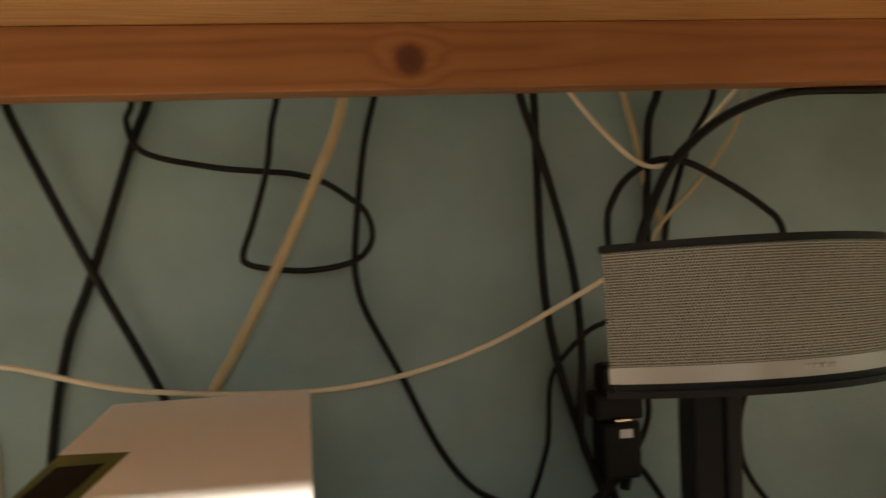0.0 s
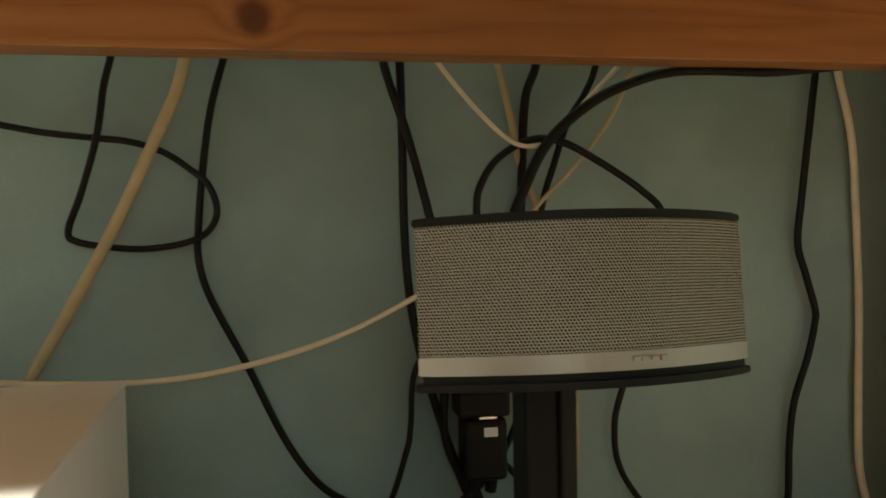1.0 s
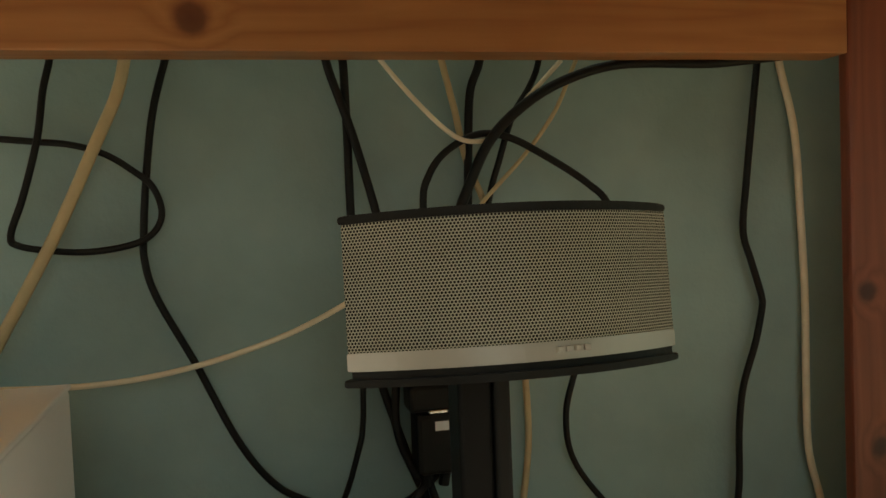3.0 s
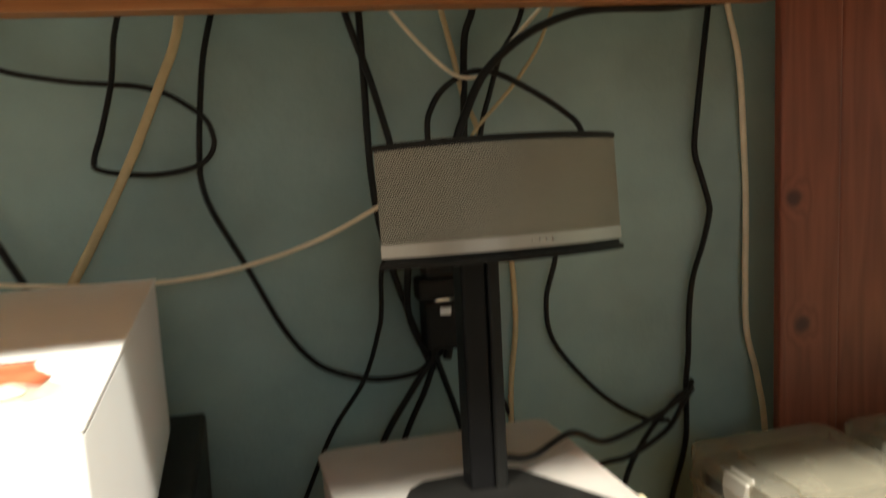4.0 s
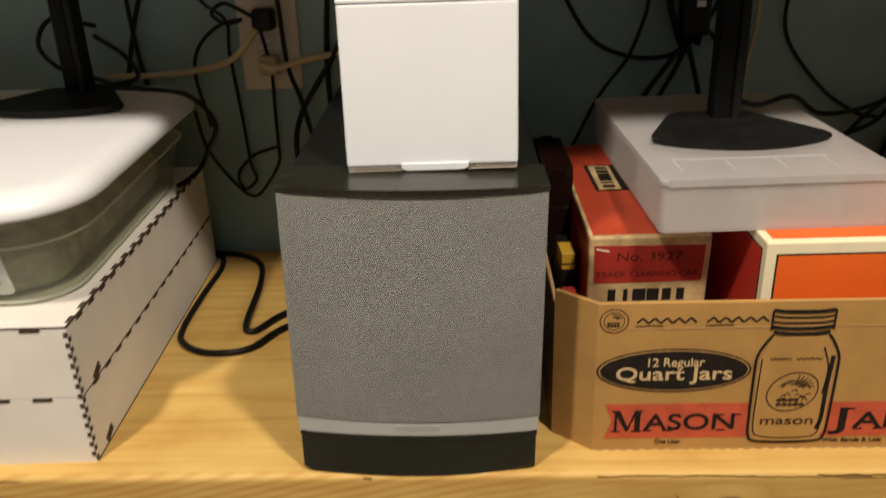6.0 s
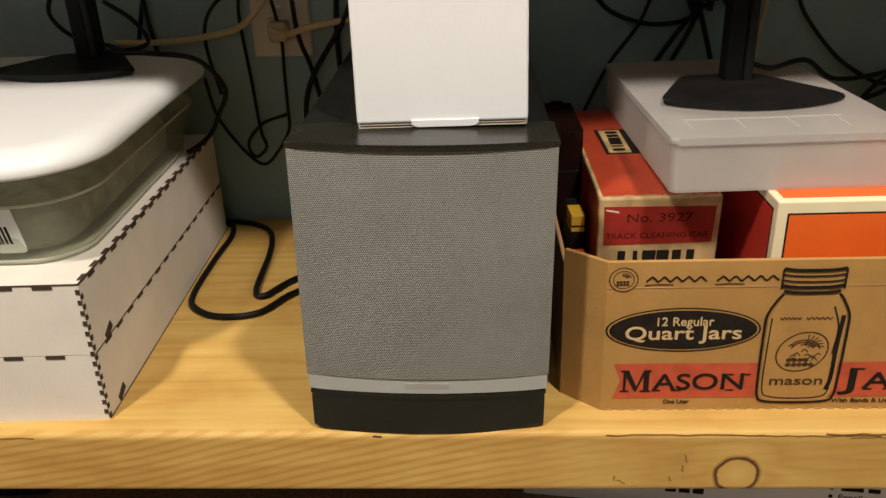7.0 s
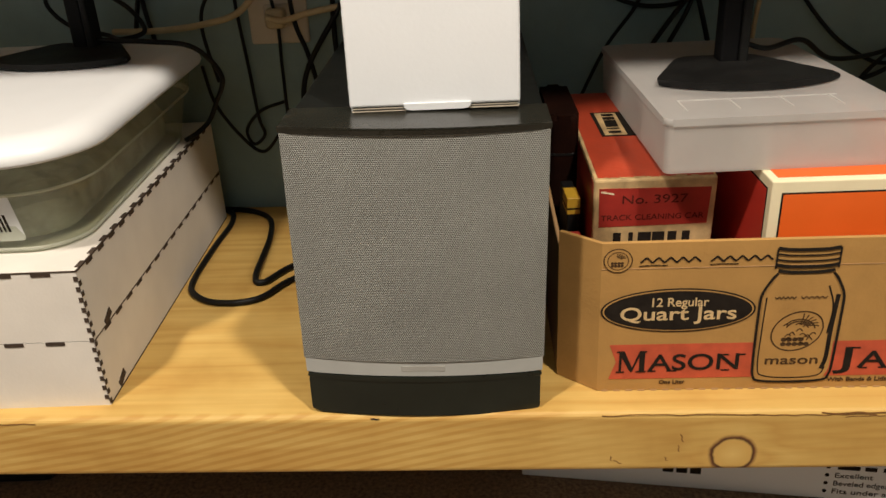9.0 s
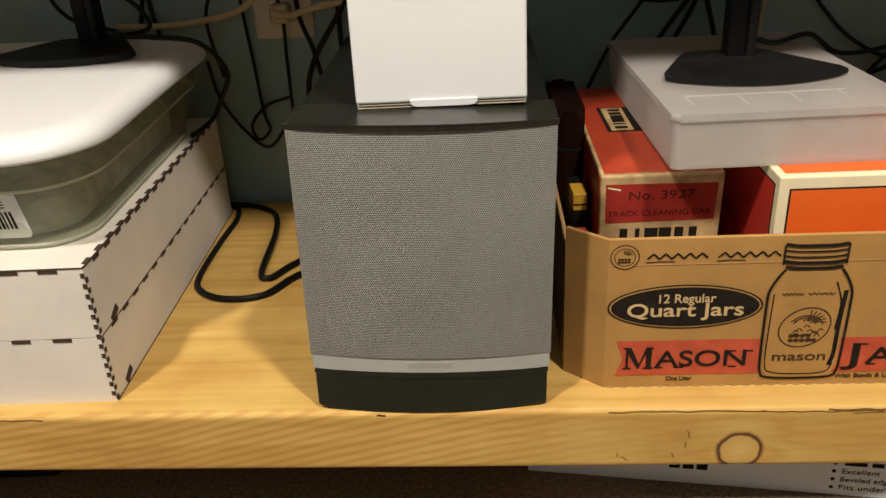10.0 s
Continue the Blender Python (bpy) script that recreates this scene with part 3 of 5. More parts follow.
for px, py, pa, pb_ in ((-0.052, 0.050, 0.010, 0.0060), (-0.016, 0.053, 0.008, 0.0070), (0.022, 0.058, 0.012, 0.0065), (-0.034, 0.084, 0.006, 0.0040), (0.006, 0.090, 0.007, 0.0035)):
    flat(oval(pa, pb_, 16), M_CREAM, wb, pose(px, py, 0.12750, 0, 0, 300 * px), "print_spot", 0.0002)
flat([(-0.0648, 0.102), (0.024, 0.098), (0.028, 0.102), (-0.0648, 0.1075)], M_BROWNINK, wb, pose(0, 0.019, 0.1267), "print_border", 0.0003)
flat([(-0.064, 0.150), (-0.034, 0.15), (-0.028, 0.225), (-0.064, 0.230)], M_GREEN, wb, pose(0, 0, 0.1266), "print_patch", label="dark green print")
flat([(-0.060, 0.155), (-0.040, 0.155), (-0.036, 0.205), (-0.058, 0.205)], M_INK, wb, pose(0, 0, 0.1270), "print_spot")


# ---- preserving-jar carton and what stands in it ----
def panel(p, q, h, thick, z0=0.0):
    """An upright card panel from p to q, its outer face on the line."""
    a, b = Vector((*p, 0)), Vector((*q, 0))
    d = (b - a).normalized()
    n = Vector((-d.y, d.x, 0)) * thick
    return prism([a.xy, b.xy, (b + n).xy, (a + n).xy], z0, z0 + h, 0.0008, 1)


FACE = 90
jar_box = thing("jar_carton", "open kraft cardboard box printed for preserving jars", "box", pose(0.1495, 0.0320, SHELF, 0, 0, 0.2))
ring = [(0.0, 0.0), (0.296, 0.0), (0.328, 0.03), (0.328, 0.285), (-0.032, 0.285), (-0.032, 0.027)]
for i in range(6):
    part("card_panel", panel(ring[i], ring[(i + 1) % 6], 0.1425 if i != 4 else 0.128, 0.0035), M_KRAFT if i in (0, 1, 5) else M_KRAFT_IN, jar_box)
part("card_bottom", prism([(x * 0.985, y * 0.985 + 0.002) for x, y in ring], 0.0005, 0.0058), M_KRAFT_IN, jar_box)
part("crease", cuboid(0.0, 0.296, -0.0004, 0.0006, 0.1185, 0.1191), M_KRAFT_IN, jar_box)


def on_face(x, z, lift=0.0004, turn=0.0):
    return pose(x, -lift, z, FACE, turn, 0)


# printed oval with its two lines of words
flat(oval(0.0635, 0.0208), M_INK, jar_box, on_face(0.0640, 0.0795), "oval_border", 0.0001)
flat(oval(0.0618, 0.0195), M_KRAFT, jar_box, on_face(0.0640, 0.0795, 0.0006), "oval_line", 0.0001)
flat(oval(0.0605, 0.0184), M_INK, jar_box, on_face(0.0640, 0.0795, 0.0008), "oval_field", 0.0001)
lettering("12 Regular", 0.0115, M_OVALTEXT, jar_box, on_face(0.0645, 0.0872, 0.0011), width=0.046, bold=0.0001)
lettering("Quart Jars", 0.0175, M_OVALTEXT, jar_box, on_face(0.0645, 0.0762, 0.0011), width=0.095, bold=0.0002)
# red ribbon with notched end and its capitals
flat([(0.0095, 0.0125), (0.131, 0.0125), (0.131, 0.0470), (0.0095, 0.0470), (0.0155, 0.030)], M_REDINK, jar_box, pose(0, -0.0003, 0, FACE, 0, 0), "ribbon", 0.0001)
flat([(0.188, 0.0125), (0.293, 0.0125), (0.287, 0.030), (0.293, 0.0470), (0.192, 0.0470)], M_REDINK, jar_box, pose(0, -0.0003, 0, FACE, 0, 0), "ribbon", 0.0001)
def capital_m(w, h):
    bm = bmesh.new()
    strokes = [[(0.09, 0.0), (0.17, 0.0), (0.17, 1.0), (0.09, 1.0)], [(0.76, 0.0), (0.94, 0.0), (0.94, 1.0), (0.76, 1.0)],
               [(0.04, 1.0), (0.47, 0.03), (0.56, 0.16), (0.26, 1.0)], [(0.47, 0.03), (0.53, 0.03), (0.84, 1.0), (0.76, 1.0)],
               [(0.0, 0.0), (0.27, 0.0), (0.27, 0.06), (0.0, 0.06)], [(0.66, 0.0), (1.0, 0.0), (1.0, 0.06), (0.66, 0.06)],
               [(0.0, 0.94), (0.2, 0.94), (0.2, 1.0), (0.0, 1.0)], [(0.8, 0.94), (1.0, 0.94), (1.0, 1.0), (0.8, 1.0)]]
    for k, pts in enumerate(strokes):
        prism([((x - 0.5) * w, (y - 0.5) * h) for x, y in pts], 0, 0.00015 + 0.00002 * k, bm=bm)
    return bm


part("lettering", capital_m(0.0255, 0.0215), M_INK, jar_box, at=on_face(0.0285, 0.0300, 0.0008))
lettering("ASON", 0.0225, M_INK, jar_box, on_face(0.0820, 0.0280, 0.0008), width=0.076, bold=0.0002)
lettering("J", 0.0285, M_INK, jar_box, on_face(0.2090, 0.0300, 0.0008), width=0.014, bold=0.0002)
lettering("ARS", 0.0225, M_INK, jar_box, on_face(0.2485, 0.0280, 0.0008), width=0.06, bold=0.0002)
for sx, sz, sw in ((0.0460, 0.0202, 0.007), (0.0630, 0.0202, 0.0085), (0.1080, 0.0202, 0.007), (0.1070, 0.0357, 0.006), (0.1205, 0.0357, 0.007), (0.2135, 0.0402, 0.009), (0.2230, 0.0202, 0.007), (0.2400, 0.0202, 0.0085)):
    flat(rect(sw, 0.0013), M_INK, jar_box, on_face(sx, sz, 0.0007), "serif", 0.00012)
lettering("One Liter", 0.0058, M_BROWNINK, jar_box, on_face(0.0640, 0.0085, 0.0005), width=0.022, bold=0.0001)
lettering("With Bands & Lids", 0.0058, M_BROWNINK, jar_box, on_face(0.2200, 0.0085, 0.0005), width=0.05, bold=0.0001)
# round seal and a script mark, as plain shapes
flat(oval(0.0118, 0.0110, 28), M_BROWNINK, jar_box, on_face(0.0130, 0.1265), "seal", 0.0001)
flat(oval(0.0108, 0.0100, 28), M_KRAFT, jar_box, on_face(0.0130, 0.1265, 0.0006), "seal_field", 0.0001)
stroke([(0.0083 * math.cos(a), 0.0078 * math.sin(a)) for a in (2 * math.pi * i / 14 for i in range(15))], 0.0007, jar_box, on_face(0.0130, 0.1265, 0.0006), M_BROWNINK, "seal_ring", 3)
for k in range(5):
    a0 = 0.3 + 0.33 * k
    stroke([(0.002 * math.cos(a0), 0.001 + 0.002 * math.sin(a0)), (0.004 * math.cos(a0 + 0.2), 0.001 + 0.0035 * math.sin(a0 + 0.2)), (0.0065 * math.cos(a0), 0.001 + 0.0055 * math.sin(a0))], 0.0008, jar_box, on_face(0.0130, 0.1265, 0.0006), M_BROWNINK, "seal_picture", 3)
for k in range(8):
    flat(oval(0.0014, 0.0012, 8), M_BROWNINK, jar_box, on_face(0.0085 + 0.0026 * (k % 4), 0.1222 + 0.0024 * (k // 4), 0.0009), "seal_picture", 0.0001)
for x0, x1 in ((0.031, 0.079), (0.087, 0.136)):
    stroke([(x0 + (x1 - x0) * k / 20, (-0.0020, 0.0, 0.0020, 0.0)[k % 4]) for k in range(21)], 0.0015, jar_box, on_face(0.0, 0.1265, 0.0003), M_INK, "script_wave", 5)
    stroke([(x0 - 0.001, -0.0052), (x0 + 0.010, -0.0046), (x0 + 0.022, -0.0050)], 0.0008, jar_box, on_face(0.0, 0.1265, 0.0003), M_INK, "script_rule", 4)
# line drawing of a jar
JX = 0.1635
flat([(JX - 0.026, 0.0085), (JX + 0.026, 0.0085), (JX + 0.031, 0.02), (JX + 0.031, 0.088), (JX + 0.022, 0.110), (JX - 0.022, 0.110), (JX - 0.031, 0.088), (JX - 0.031, 0.02)], M_KRAFT, jar_box, pose(0, -0.0005, 0, FACE, 0, 0), "jar_field", 0.0001)
left = [(-0.022, 0.112), (-0.0265, 0.106), (-0.0325, 0.093), (-0.0335, 0.078), (-0.0330, 0.028), (-0.0315, 0.014), (-0.026, 0.0088), (0.0, 0.0072), (0.026, 0.0088), (0.0315, 0.014), (0.0330, 0.028), (0.0335, 0.078), (0.0325, 0.093), (0.0265, 0.106), (0.022, 0.112)]
JP = pose(JX, -0.0006, 0, FACE, 0, 0)
stroke(left, 0.0022, jar_box, JP, M_INK, "jar_outline")
stroke([(-0.0285, 0.090), (-0.029, 0.06), (-0.0285, 0.022), (-0.022, 0.0135), (0, 0.0115), (0.022, 0.0135), (0.0275, 0.022)], 0.0011, jar_box, JP, M_INK, "jar_inner_line")
stroke([(0.0285, 0.092), (0.0272, 0.060), (0.0270, 0.032), (0.0245, 0.0200)], 0.0036, jar_box, JP, M_INK, "jar_shade_line")
stroke([(0.020, 0.100), (0.026, 0.080), (0.0245, 0.055)], 0.0014, jar_box, JP, M_INK, "jar_shade_line")
for k, zz in enumerate((0.1345, 0.1295, 0.1245, 0.1195, 0.1145)):
    hw = 0.0245 if k < 4 else 0.0225
    stroke([(-hw, zz), (-hw * 0.5, zz - 0.0016), (hw * 0.5, zz - 0.0016), (hw, zz)], 0.0030 if k not in (1, 2) else 0.0014, jar_box, JP, M_INK, "jar_ring_line")
for sx in (-0.0247, 0.0247):
    stroke([(sx, 0.1345), (sx, 0.1265), (sx, 0.1165)], 0.0016, jar_box, JP, M_INK, "jar_ring_line")
stroke([(0.0208 * math.cos(a), 0.0575 + 0.0185 * math.sin(a) + 0.003 * math.cos(a)) for a in (2 * math.pi * i / 14 for i in range(15))], 0.0012, jar_box, JP, M_BROWNINK, "jar_emblem_ring")
for k in range(6):
    a0 = 0.15 + 0.24 * k
    stroke([(0.003 + 0.005 * math.cos(a0 + 0.5), 0.060 + 0.004 * math.sin(a0 + 0.5)), (0.003 + 0.010 * math.cos(a0 + 0.2), 0.060 + 0.009 * math.sin(a0 + 0.2)), (0.0175 * math.cos(a0), 0.060 + 0.0145 * math.sin(a0))], 0.0010, jar_box, JP, M_BROWNINK, "jar_emblem_line")
for k in range(2):
    r0 = 0.0135 - 0.0024 * k
    stroke([(r0 * math.cos(a) + 0.001, 0.058 + r0 * 0.8 * math.sin(a)) for a in (0.2 + 2.3 * i / 5 + 0.3 * k for i in range(6))], 0.0011, jar_box, JP, M_BROWNINK, "jar_emblem_line")
for k in range(9):
    flat(oval(0.0024, 0.0020, 10), M_BROWNINK, jar_box, on_face(JX - 0.010 + 0.0047 * (k % 5), 0.0450 + 0.0045 * (k // 5), 0.0008), "jar_emblem_spot", 0.0001)
for k in range(16):
    a0, rr = random.uniform(0, 6.28), random.uniform(0.003, 0.014)
    cx, cz = rr * math.cos(a0), 0.055 + rr * 0.8 * math.sin(a0)
    stroke([(cx - 0.0026, cz - random.uniform(0, 0.002)), (cx, cz + 0.0012), (cx + 0.0026, cz - random.uniform(0, 0.002))], 0.0009, jar_box, JP, M_BROWNINK, "jar_emblem_line")
lettering("mason", 0.0125, M_BROWNINK, jar_box, on_face(JX - 0.001, 0.0290, 0.0009), width=0.044, bold=0.0001)
for k, (bx, bw) in enumerate(((-0.0135, 0.017), (0.0095, 0.021))):
    stroke([(JX + bx - bw / 2 + bw * i / 10, 0.0895 + 0.0010 * (-1) ** i) for i in range(11)], 0.0009, jar_box, pose(0, -0.0008, 0, FACE, 0, 0), M_BROWNINK, "script_flourish", 4)
# stock number, as bars
flat(rect(0.022, 0.0045), M_BROWNINK, jar_box, on_face(0.2530, 0.1285, 0.0006), "number_bar", 0.0001)
flat(rect(0.018, 0.0045), M_BROWNINK, jar_box, on_face(0.2760, 0.1290, 0.0006), "number_bar", 0.0001)
flat(rect(0.020, 0.0020), M_BROWNINK, jar_box, on_face(0.2560, 0.1195, 0.0006), "number_bar", 0.0001)
flat(rect(0.010, 0.0060), M_BROWNINK, jar_box, on_face(0.2800, 0.1195, 0.0006), "number_bar", 0.0001)
# fluted bottom edge
for i in range(28):
    part("flute", cuboid(0.004 + 0.0105 * i, 0.0095 + 0.0105 * i, -0.0008, 0.0005, 0.0, 0.0012), M_KRAFT_IN, jar_box)

# old toy-train carton
toy = thing("old_toy_carton", "worn orange-red toy train carton with cream scuffed edges", "box", pose(0.1530, 0.127, 0.4075, 3.6, 0, 1.6))
TW, TD, TH = 0.1085, 0.240, 0.1545
part("body", cuboid(0, TW, 0, TD, 0, TH, 0.002, 2), M_TOYCREAM, toy, "scuffed cream card body")
flat([(0.0035, 0.005), (TW - 0.003, 0.004), (TW - 0.003, TD - 0.003), (0.003, TD - 0.003)], M_TOYBOX, toy, pose(0, 0, TH), "top_print", label="orange-red print")
part("side_print", cuboid(-0.0004, 0.001, 0.004, TD - 0.004, 0.004, TH - 0.004), M_TOYRED, toy)
part("side_print", cuboid(TW - 0.001, TW + 0.0004, 0.004, TD - 0.004, 0.004, TH - 0.004), M_TOYRED, toy)
flat([(0.0055, 0.108), (TW - 0.006, 0.109), (TW - 0.005, TH - 0.0095), (0.0045, TH - 0.008)], M_TOYRED, toy, pose(0, 0, 0, FACE, 0, 0), "end_print", label="red end label")
lettering("No. 3927", 0.0120, M_DARKRED, toy, pose(0.054, -0.0004, 0.1345, FACE, 0, 0), width=0.058)
lettering("TRACK CLEANING CAR", 0.0078, M_DARKRED, toy, pose(0.053, -0.0004, 0.1170, FACE, 0, 0), width=0.092)
for i, ww in enumerate((0.007, 0.004, 0.012, 0.011, 0.008, 0.007)):
    flat(rect(ww, 0.0125), M_INK, toy, pose(0.0225 + 0.0125 * i, 0, 0.0955, FACE, 0, 0), "brand_bar", 0.0003)
flat(rect(0.092, 0.003), M_INK, toy, pose(0.054, 0, 0.083, FACE, 0, 0), "brand_rule", 0.0003)
flat([(0.0230, 0.103), (0.078, 0.103), (0.074, 0.172), (0.0205, 0.172)], M_INK, toy, pose(0, 0, TH + 0.0003), "top_label", label="black label panel")
flat([(0.0265, 0.106), (0.0485, 0.106), (0.0465, 0.169), (0.0245, 0.169)], M_TOYCREAM, toy, pose(0, 0, TH + 0.0005), "label_plate", label="tan label plate")
for i, ww in enumerate((0.006, 0.003, 0.010, 0.009, 0.007, 0.006)):
    flat(rect(0.0125, ww), M_INK, toy, pose(0.0372, 0.1135 + 0.0098 * i, TH + 0.0008), "brand_bar", 0.0002)
for k in range(14):
    xx = 0.004 + random.random() * 0.1
    flat(rect(0.003 + 0.008 * random.random(), 0.0012), M_TOYCREAM, toy, pose(xx, 0.003 + 0.002 * random.random(), TH + 0.0004, 0, 0, random.uniform(-12, 12)), "scuff", 0.0002)
flat(rect(0.012, 0.0014), M_CREAM, toy, pose(0.012, -0.0003, 0.142, FACE, 12, 0), "scuff", 0.0002)

# new orange carton
oc = thing("orange_carton", "bright orange card box with cream borders", "box", pose(0.2885, 0.064, 0.4045, 0, 0, 1.0))
OW, OD, OH = 0.165, 0.245, 0.1725
part("body", cuboid(0, OW, 0, OD, 0, OH, 0.0012, 2), M_CREAM, oc, "cream card body")
part("front_line", cuboid(0.0085, OW - 0.0085, -0.0003, 0.001, 0.0085, OH - 0.0100), M_INK, oc)
part("front_panel", cuboid(0.0100, OW - 0.0100, -0.0006, 0.001, 0.0100, OH - 0.0116), M_ORANGE, oc, "orange front panel")
part("side_line", cuboid(-0.0003, 0.001, 0.0085, OD - 0.007, 0.0085, OH - 0.0085), M_INK, oc)
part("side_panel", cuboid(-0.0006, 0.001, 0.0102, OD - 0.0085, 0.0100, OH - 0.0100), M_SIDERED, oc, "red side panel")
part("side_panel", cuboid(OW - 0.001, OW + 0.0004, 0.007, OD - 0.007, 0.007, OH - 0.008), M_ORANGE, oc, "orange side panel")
part("top_panel", cuboid(0.007, OW - 0.007, 0.0085, OD - 0.007, OH - 0.001, OH + 0.0004), M_ORANGE, oc, "orange top panel")

# odds and ends beside the cartons
bc = thing("brown_case", "dark brown rounded case standing in the cardboard box", "case", pose(0.139, 0.262, 0.4045, 0, 0, 1))
part("shell", prism(rounded(-0.0185, 0.0115, -0.040, 0.085, 0.009), 0, 0.186, 0.008, 4), M_BROWN, bc)
part("seam", prism(rounded(-0.0190, 0.0120, -0.0405, 0.0855, 0.009), 0.145, 0.1475, 0.0004, 1), M_BLACK, bc)
yb = thing("small_yellow_box", "small black and yellow box in the cardboard box", "box", pose(0.1385, 0.172, 0.4045, 0, 0, 3))
part("body", cuboid(-0.006, 0.006, -0.018, 0.03, 0, 0.126, 0.0008, 1), M_BLACK, yb)
part("label", cuboid(-0.0063, 0.0063, -0.0184, 0.010, 0.110, 0.1264, 0.0004, 1), M_YELLOW, yb, "yellow label")
part("label_stripe", cuboid(-0.0066, 0.0066, -0.0187, 0.011, 0.115, 0.1165), M_INK, yb)

rb = thing("small_red_box", "small red card box tucked into the cardboard box", "box", pose(0.1405, 0.108, 0.4045, 0, 0, 4))
part("body", cuboid(-0.006, 0.006, 0, 0.034, 0, 0.098, 0.0008, 1), M_TOYRED, rb)
part("flap", cuboid(-0.0062, 0.0062, -0.0003, 0.006, 0.0982, 0.0990, 0.0002, 1), M_TOYCREAM, rb, "worn pale flap")

# milky compartment box lying across them
org = thing("compartment_box", "milky plastic compartment box lying across the cartons", "storage box", pose(0.2045, 0.0835, 0.5780, 0, 0, 2.6))
GW, GD, GH = 0.199, 0.292, 0.0475
part("tray", tray(0.002, GW - 0.002, 0.002, GD - 0.002, 0, GH - 0.006, 0.0016, 0.006, 0.0012), M_TRAY, org, "milky see-through tray")
part("lid", prism(rounded(-0.001, GW + 0.001, -0.001, GD + 0.001, 0.007), GH - 0.006, GH, 0.0022, 3), M_MILKY, org, "milky lid with a rounded lip")
for xx in (0.087, 0.152):
    part("divider", cuboid(xx - 0.0008, xx + 0.0008, 0.004, GD - 0.004, 0.001, GH - 0.007), M_MILKYLINE, org)
for j in (1, 2):
    part("divider", cuboid(0.004, GW - 0.004, GD * j / 3 - 0.0008, GD * j / 3 + 0.0008, 0.001, GH - 0.008), M_MILKYLINE, org)
part("lid_rib", cuboid(0.022, GW - 0.04, 0.052, 0.0532, GH - 0.0005, GH + 0.0006), M_MILKYLINE, org)
for xx in (0.022, 0.066, 0.110, 0.152):
    part("lid_rib", cuboid(xx, xx + 0.0012, 0.022, 0.052, GH - 0.0005, GH + 0.0006), M_MILKYLINE, org)


# ---- desktop loudspeakers ----
def desktop_speaker(m, label):
    sp = thing("desktop_speaker", label, "loudspeaker", m, "pair of desktop speakers")
    front = [(-0.082 + 0.164 * i / 16, -0.030 - 0.027 * (1 - (i / 8 - 1) ** 2)) for i in range(17)]
    part("base", prism(front + [(0.080, -0.018), (0.034, 0.058), (0.022, 0.064), (-0.038, 0.062), (-0.050, 0.052), (-0.080, -0.016)], 0, 0.0062, 0.0028, 3), M_BLACK, sp, "low black shield-shaped foot")
    part("column", prism(rounded(-0.0100, 0.0078, 0.030, 0.054, 0.003), 0.005, 0.182, 0.0006, 1), M_COLUMN, sp, "black column")
    part("column_cover", prism(rounded(0.0080, 0.0168, 0.028, 0.052, 0.003), 0.005, 0.182, 0.0006, 1), M_BLACK, sp, "satin black cover strip")
    head = new("speaker_head")
    head.parent, head.matrix_basis, head.empty_display_size = sp, pose(0.0140, 0.0040, 0.1755, -6.5, 0, 0), 0.02
    def bow(half, bulge, back, lift=0.0):
        arc = bowed(half, bulge, back)[:-2]
        return [(x, y + lift) for x, y in arc + [(half * 0.97, 0.007), (half * 0.62, back), (-half * 0.62, back), (-half * 0.97, 0.007)]]
    part("bottom_plate", prism(bow(0.0828, 0.031, 0.050, 0.001), -0.0035, 0.0, 0.001), M_BLACK, head)
    part("trim_strip", prism(bow(0.0812, 0.029, 0.046), 0.0037, 0.0120, 0.0006), M_SILVER, head, "plain silver strip")
    part("shell", prism(bow(0.0792, 0.027, 0.046), -0.0010, 0.0700), M_BLACK, head, "black back shell")
    part("grille", bowed_sheet(0.0807, 0.0285, 0.0120, 0.0700), M_GRILLE, head, "silver perforated metal grille", smooth=True)
    part("top_plate", prism(bow(0.0820, 0.0305, 0.048, 0.001), 0.0702, 0.0742, 0.0014, 2), M_BLACK, head)
    for i in range(4):
        part("badge", cuboid(0.008 + 0.0045 * i, 0.0112 + 0.0045 * i, -0.0298 + 0.0003 * i, -0.027, 0.0070, 0.0096, 0.0003, 1), M_BADGE, head)
    return sp


desktop_speaker(pose(0.2985, 0.2160, 0.6268, 0, 0, 1.0), "silver and black desktop speaker on the compartment box")
desktop_speaker(pose(-0.400, 0.328, 0.6432, 0, 0, -3.0), "silver and black desktop speaker on the white tub lid")


# ---- laser-cut board box with a tub on it ----
wbx = thing("board_box", "pale laser-cut board box with burnt finger joints", "box", pose(-0.2805, 0.0215, SHELF, 0, 0, 2.0))
BW, BD, BH = 0.42, 0.425, 0.1335
part("lower_tier", cuboid(-BW, 0, 0, BD, 0, 0.0660), M_PLY, wbx, "pale board lower tier")
part("upper_tier", cuboid(-BW, 0, 0, BD, 0.0667, BH), M_PLY, wbx, "pale board upper tier")
part("seam", cuboid(-BW + 0.001, -0.0006, 0.0006, BD - 0.001, 0.0655, 0.0672), M_BURN, wbx)
slot_meshes = {}


def slot(w, d, h, x, y, z, turn=0.0):
    key = (w, d, h)
    if key not in slot_meshes:
        slot_meshes[key] = mesh_of("slot", cuboid(-w / 2, w / 2, -d / 2, d / 2, -h / 2, h / 2))
        slot_meshes[key].materials.append(M_BURN)
    part("finger_slot", slot_meshes[key], M_BURN, wbx, at=pose(x, y, z, turn, 0, 0))


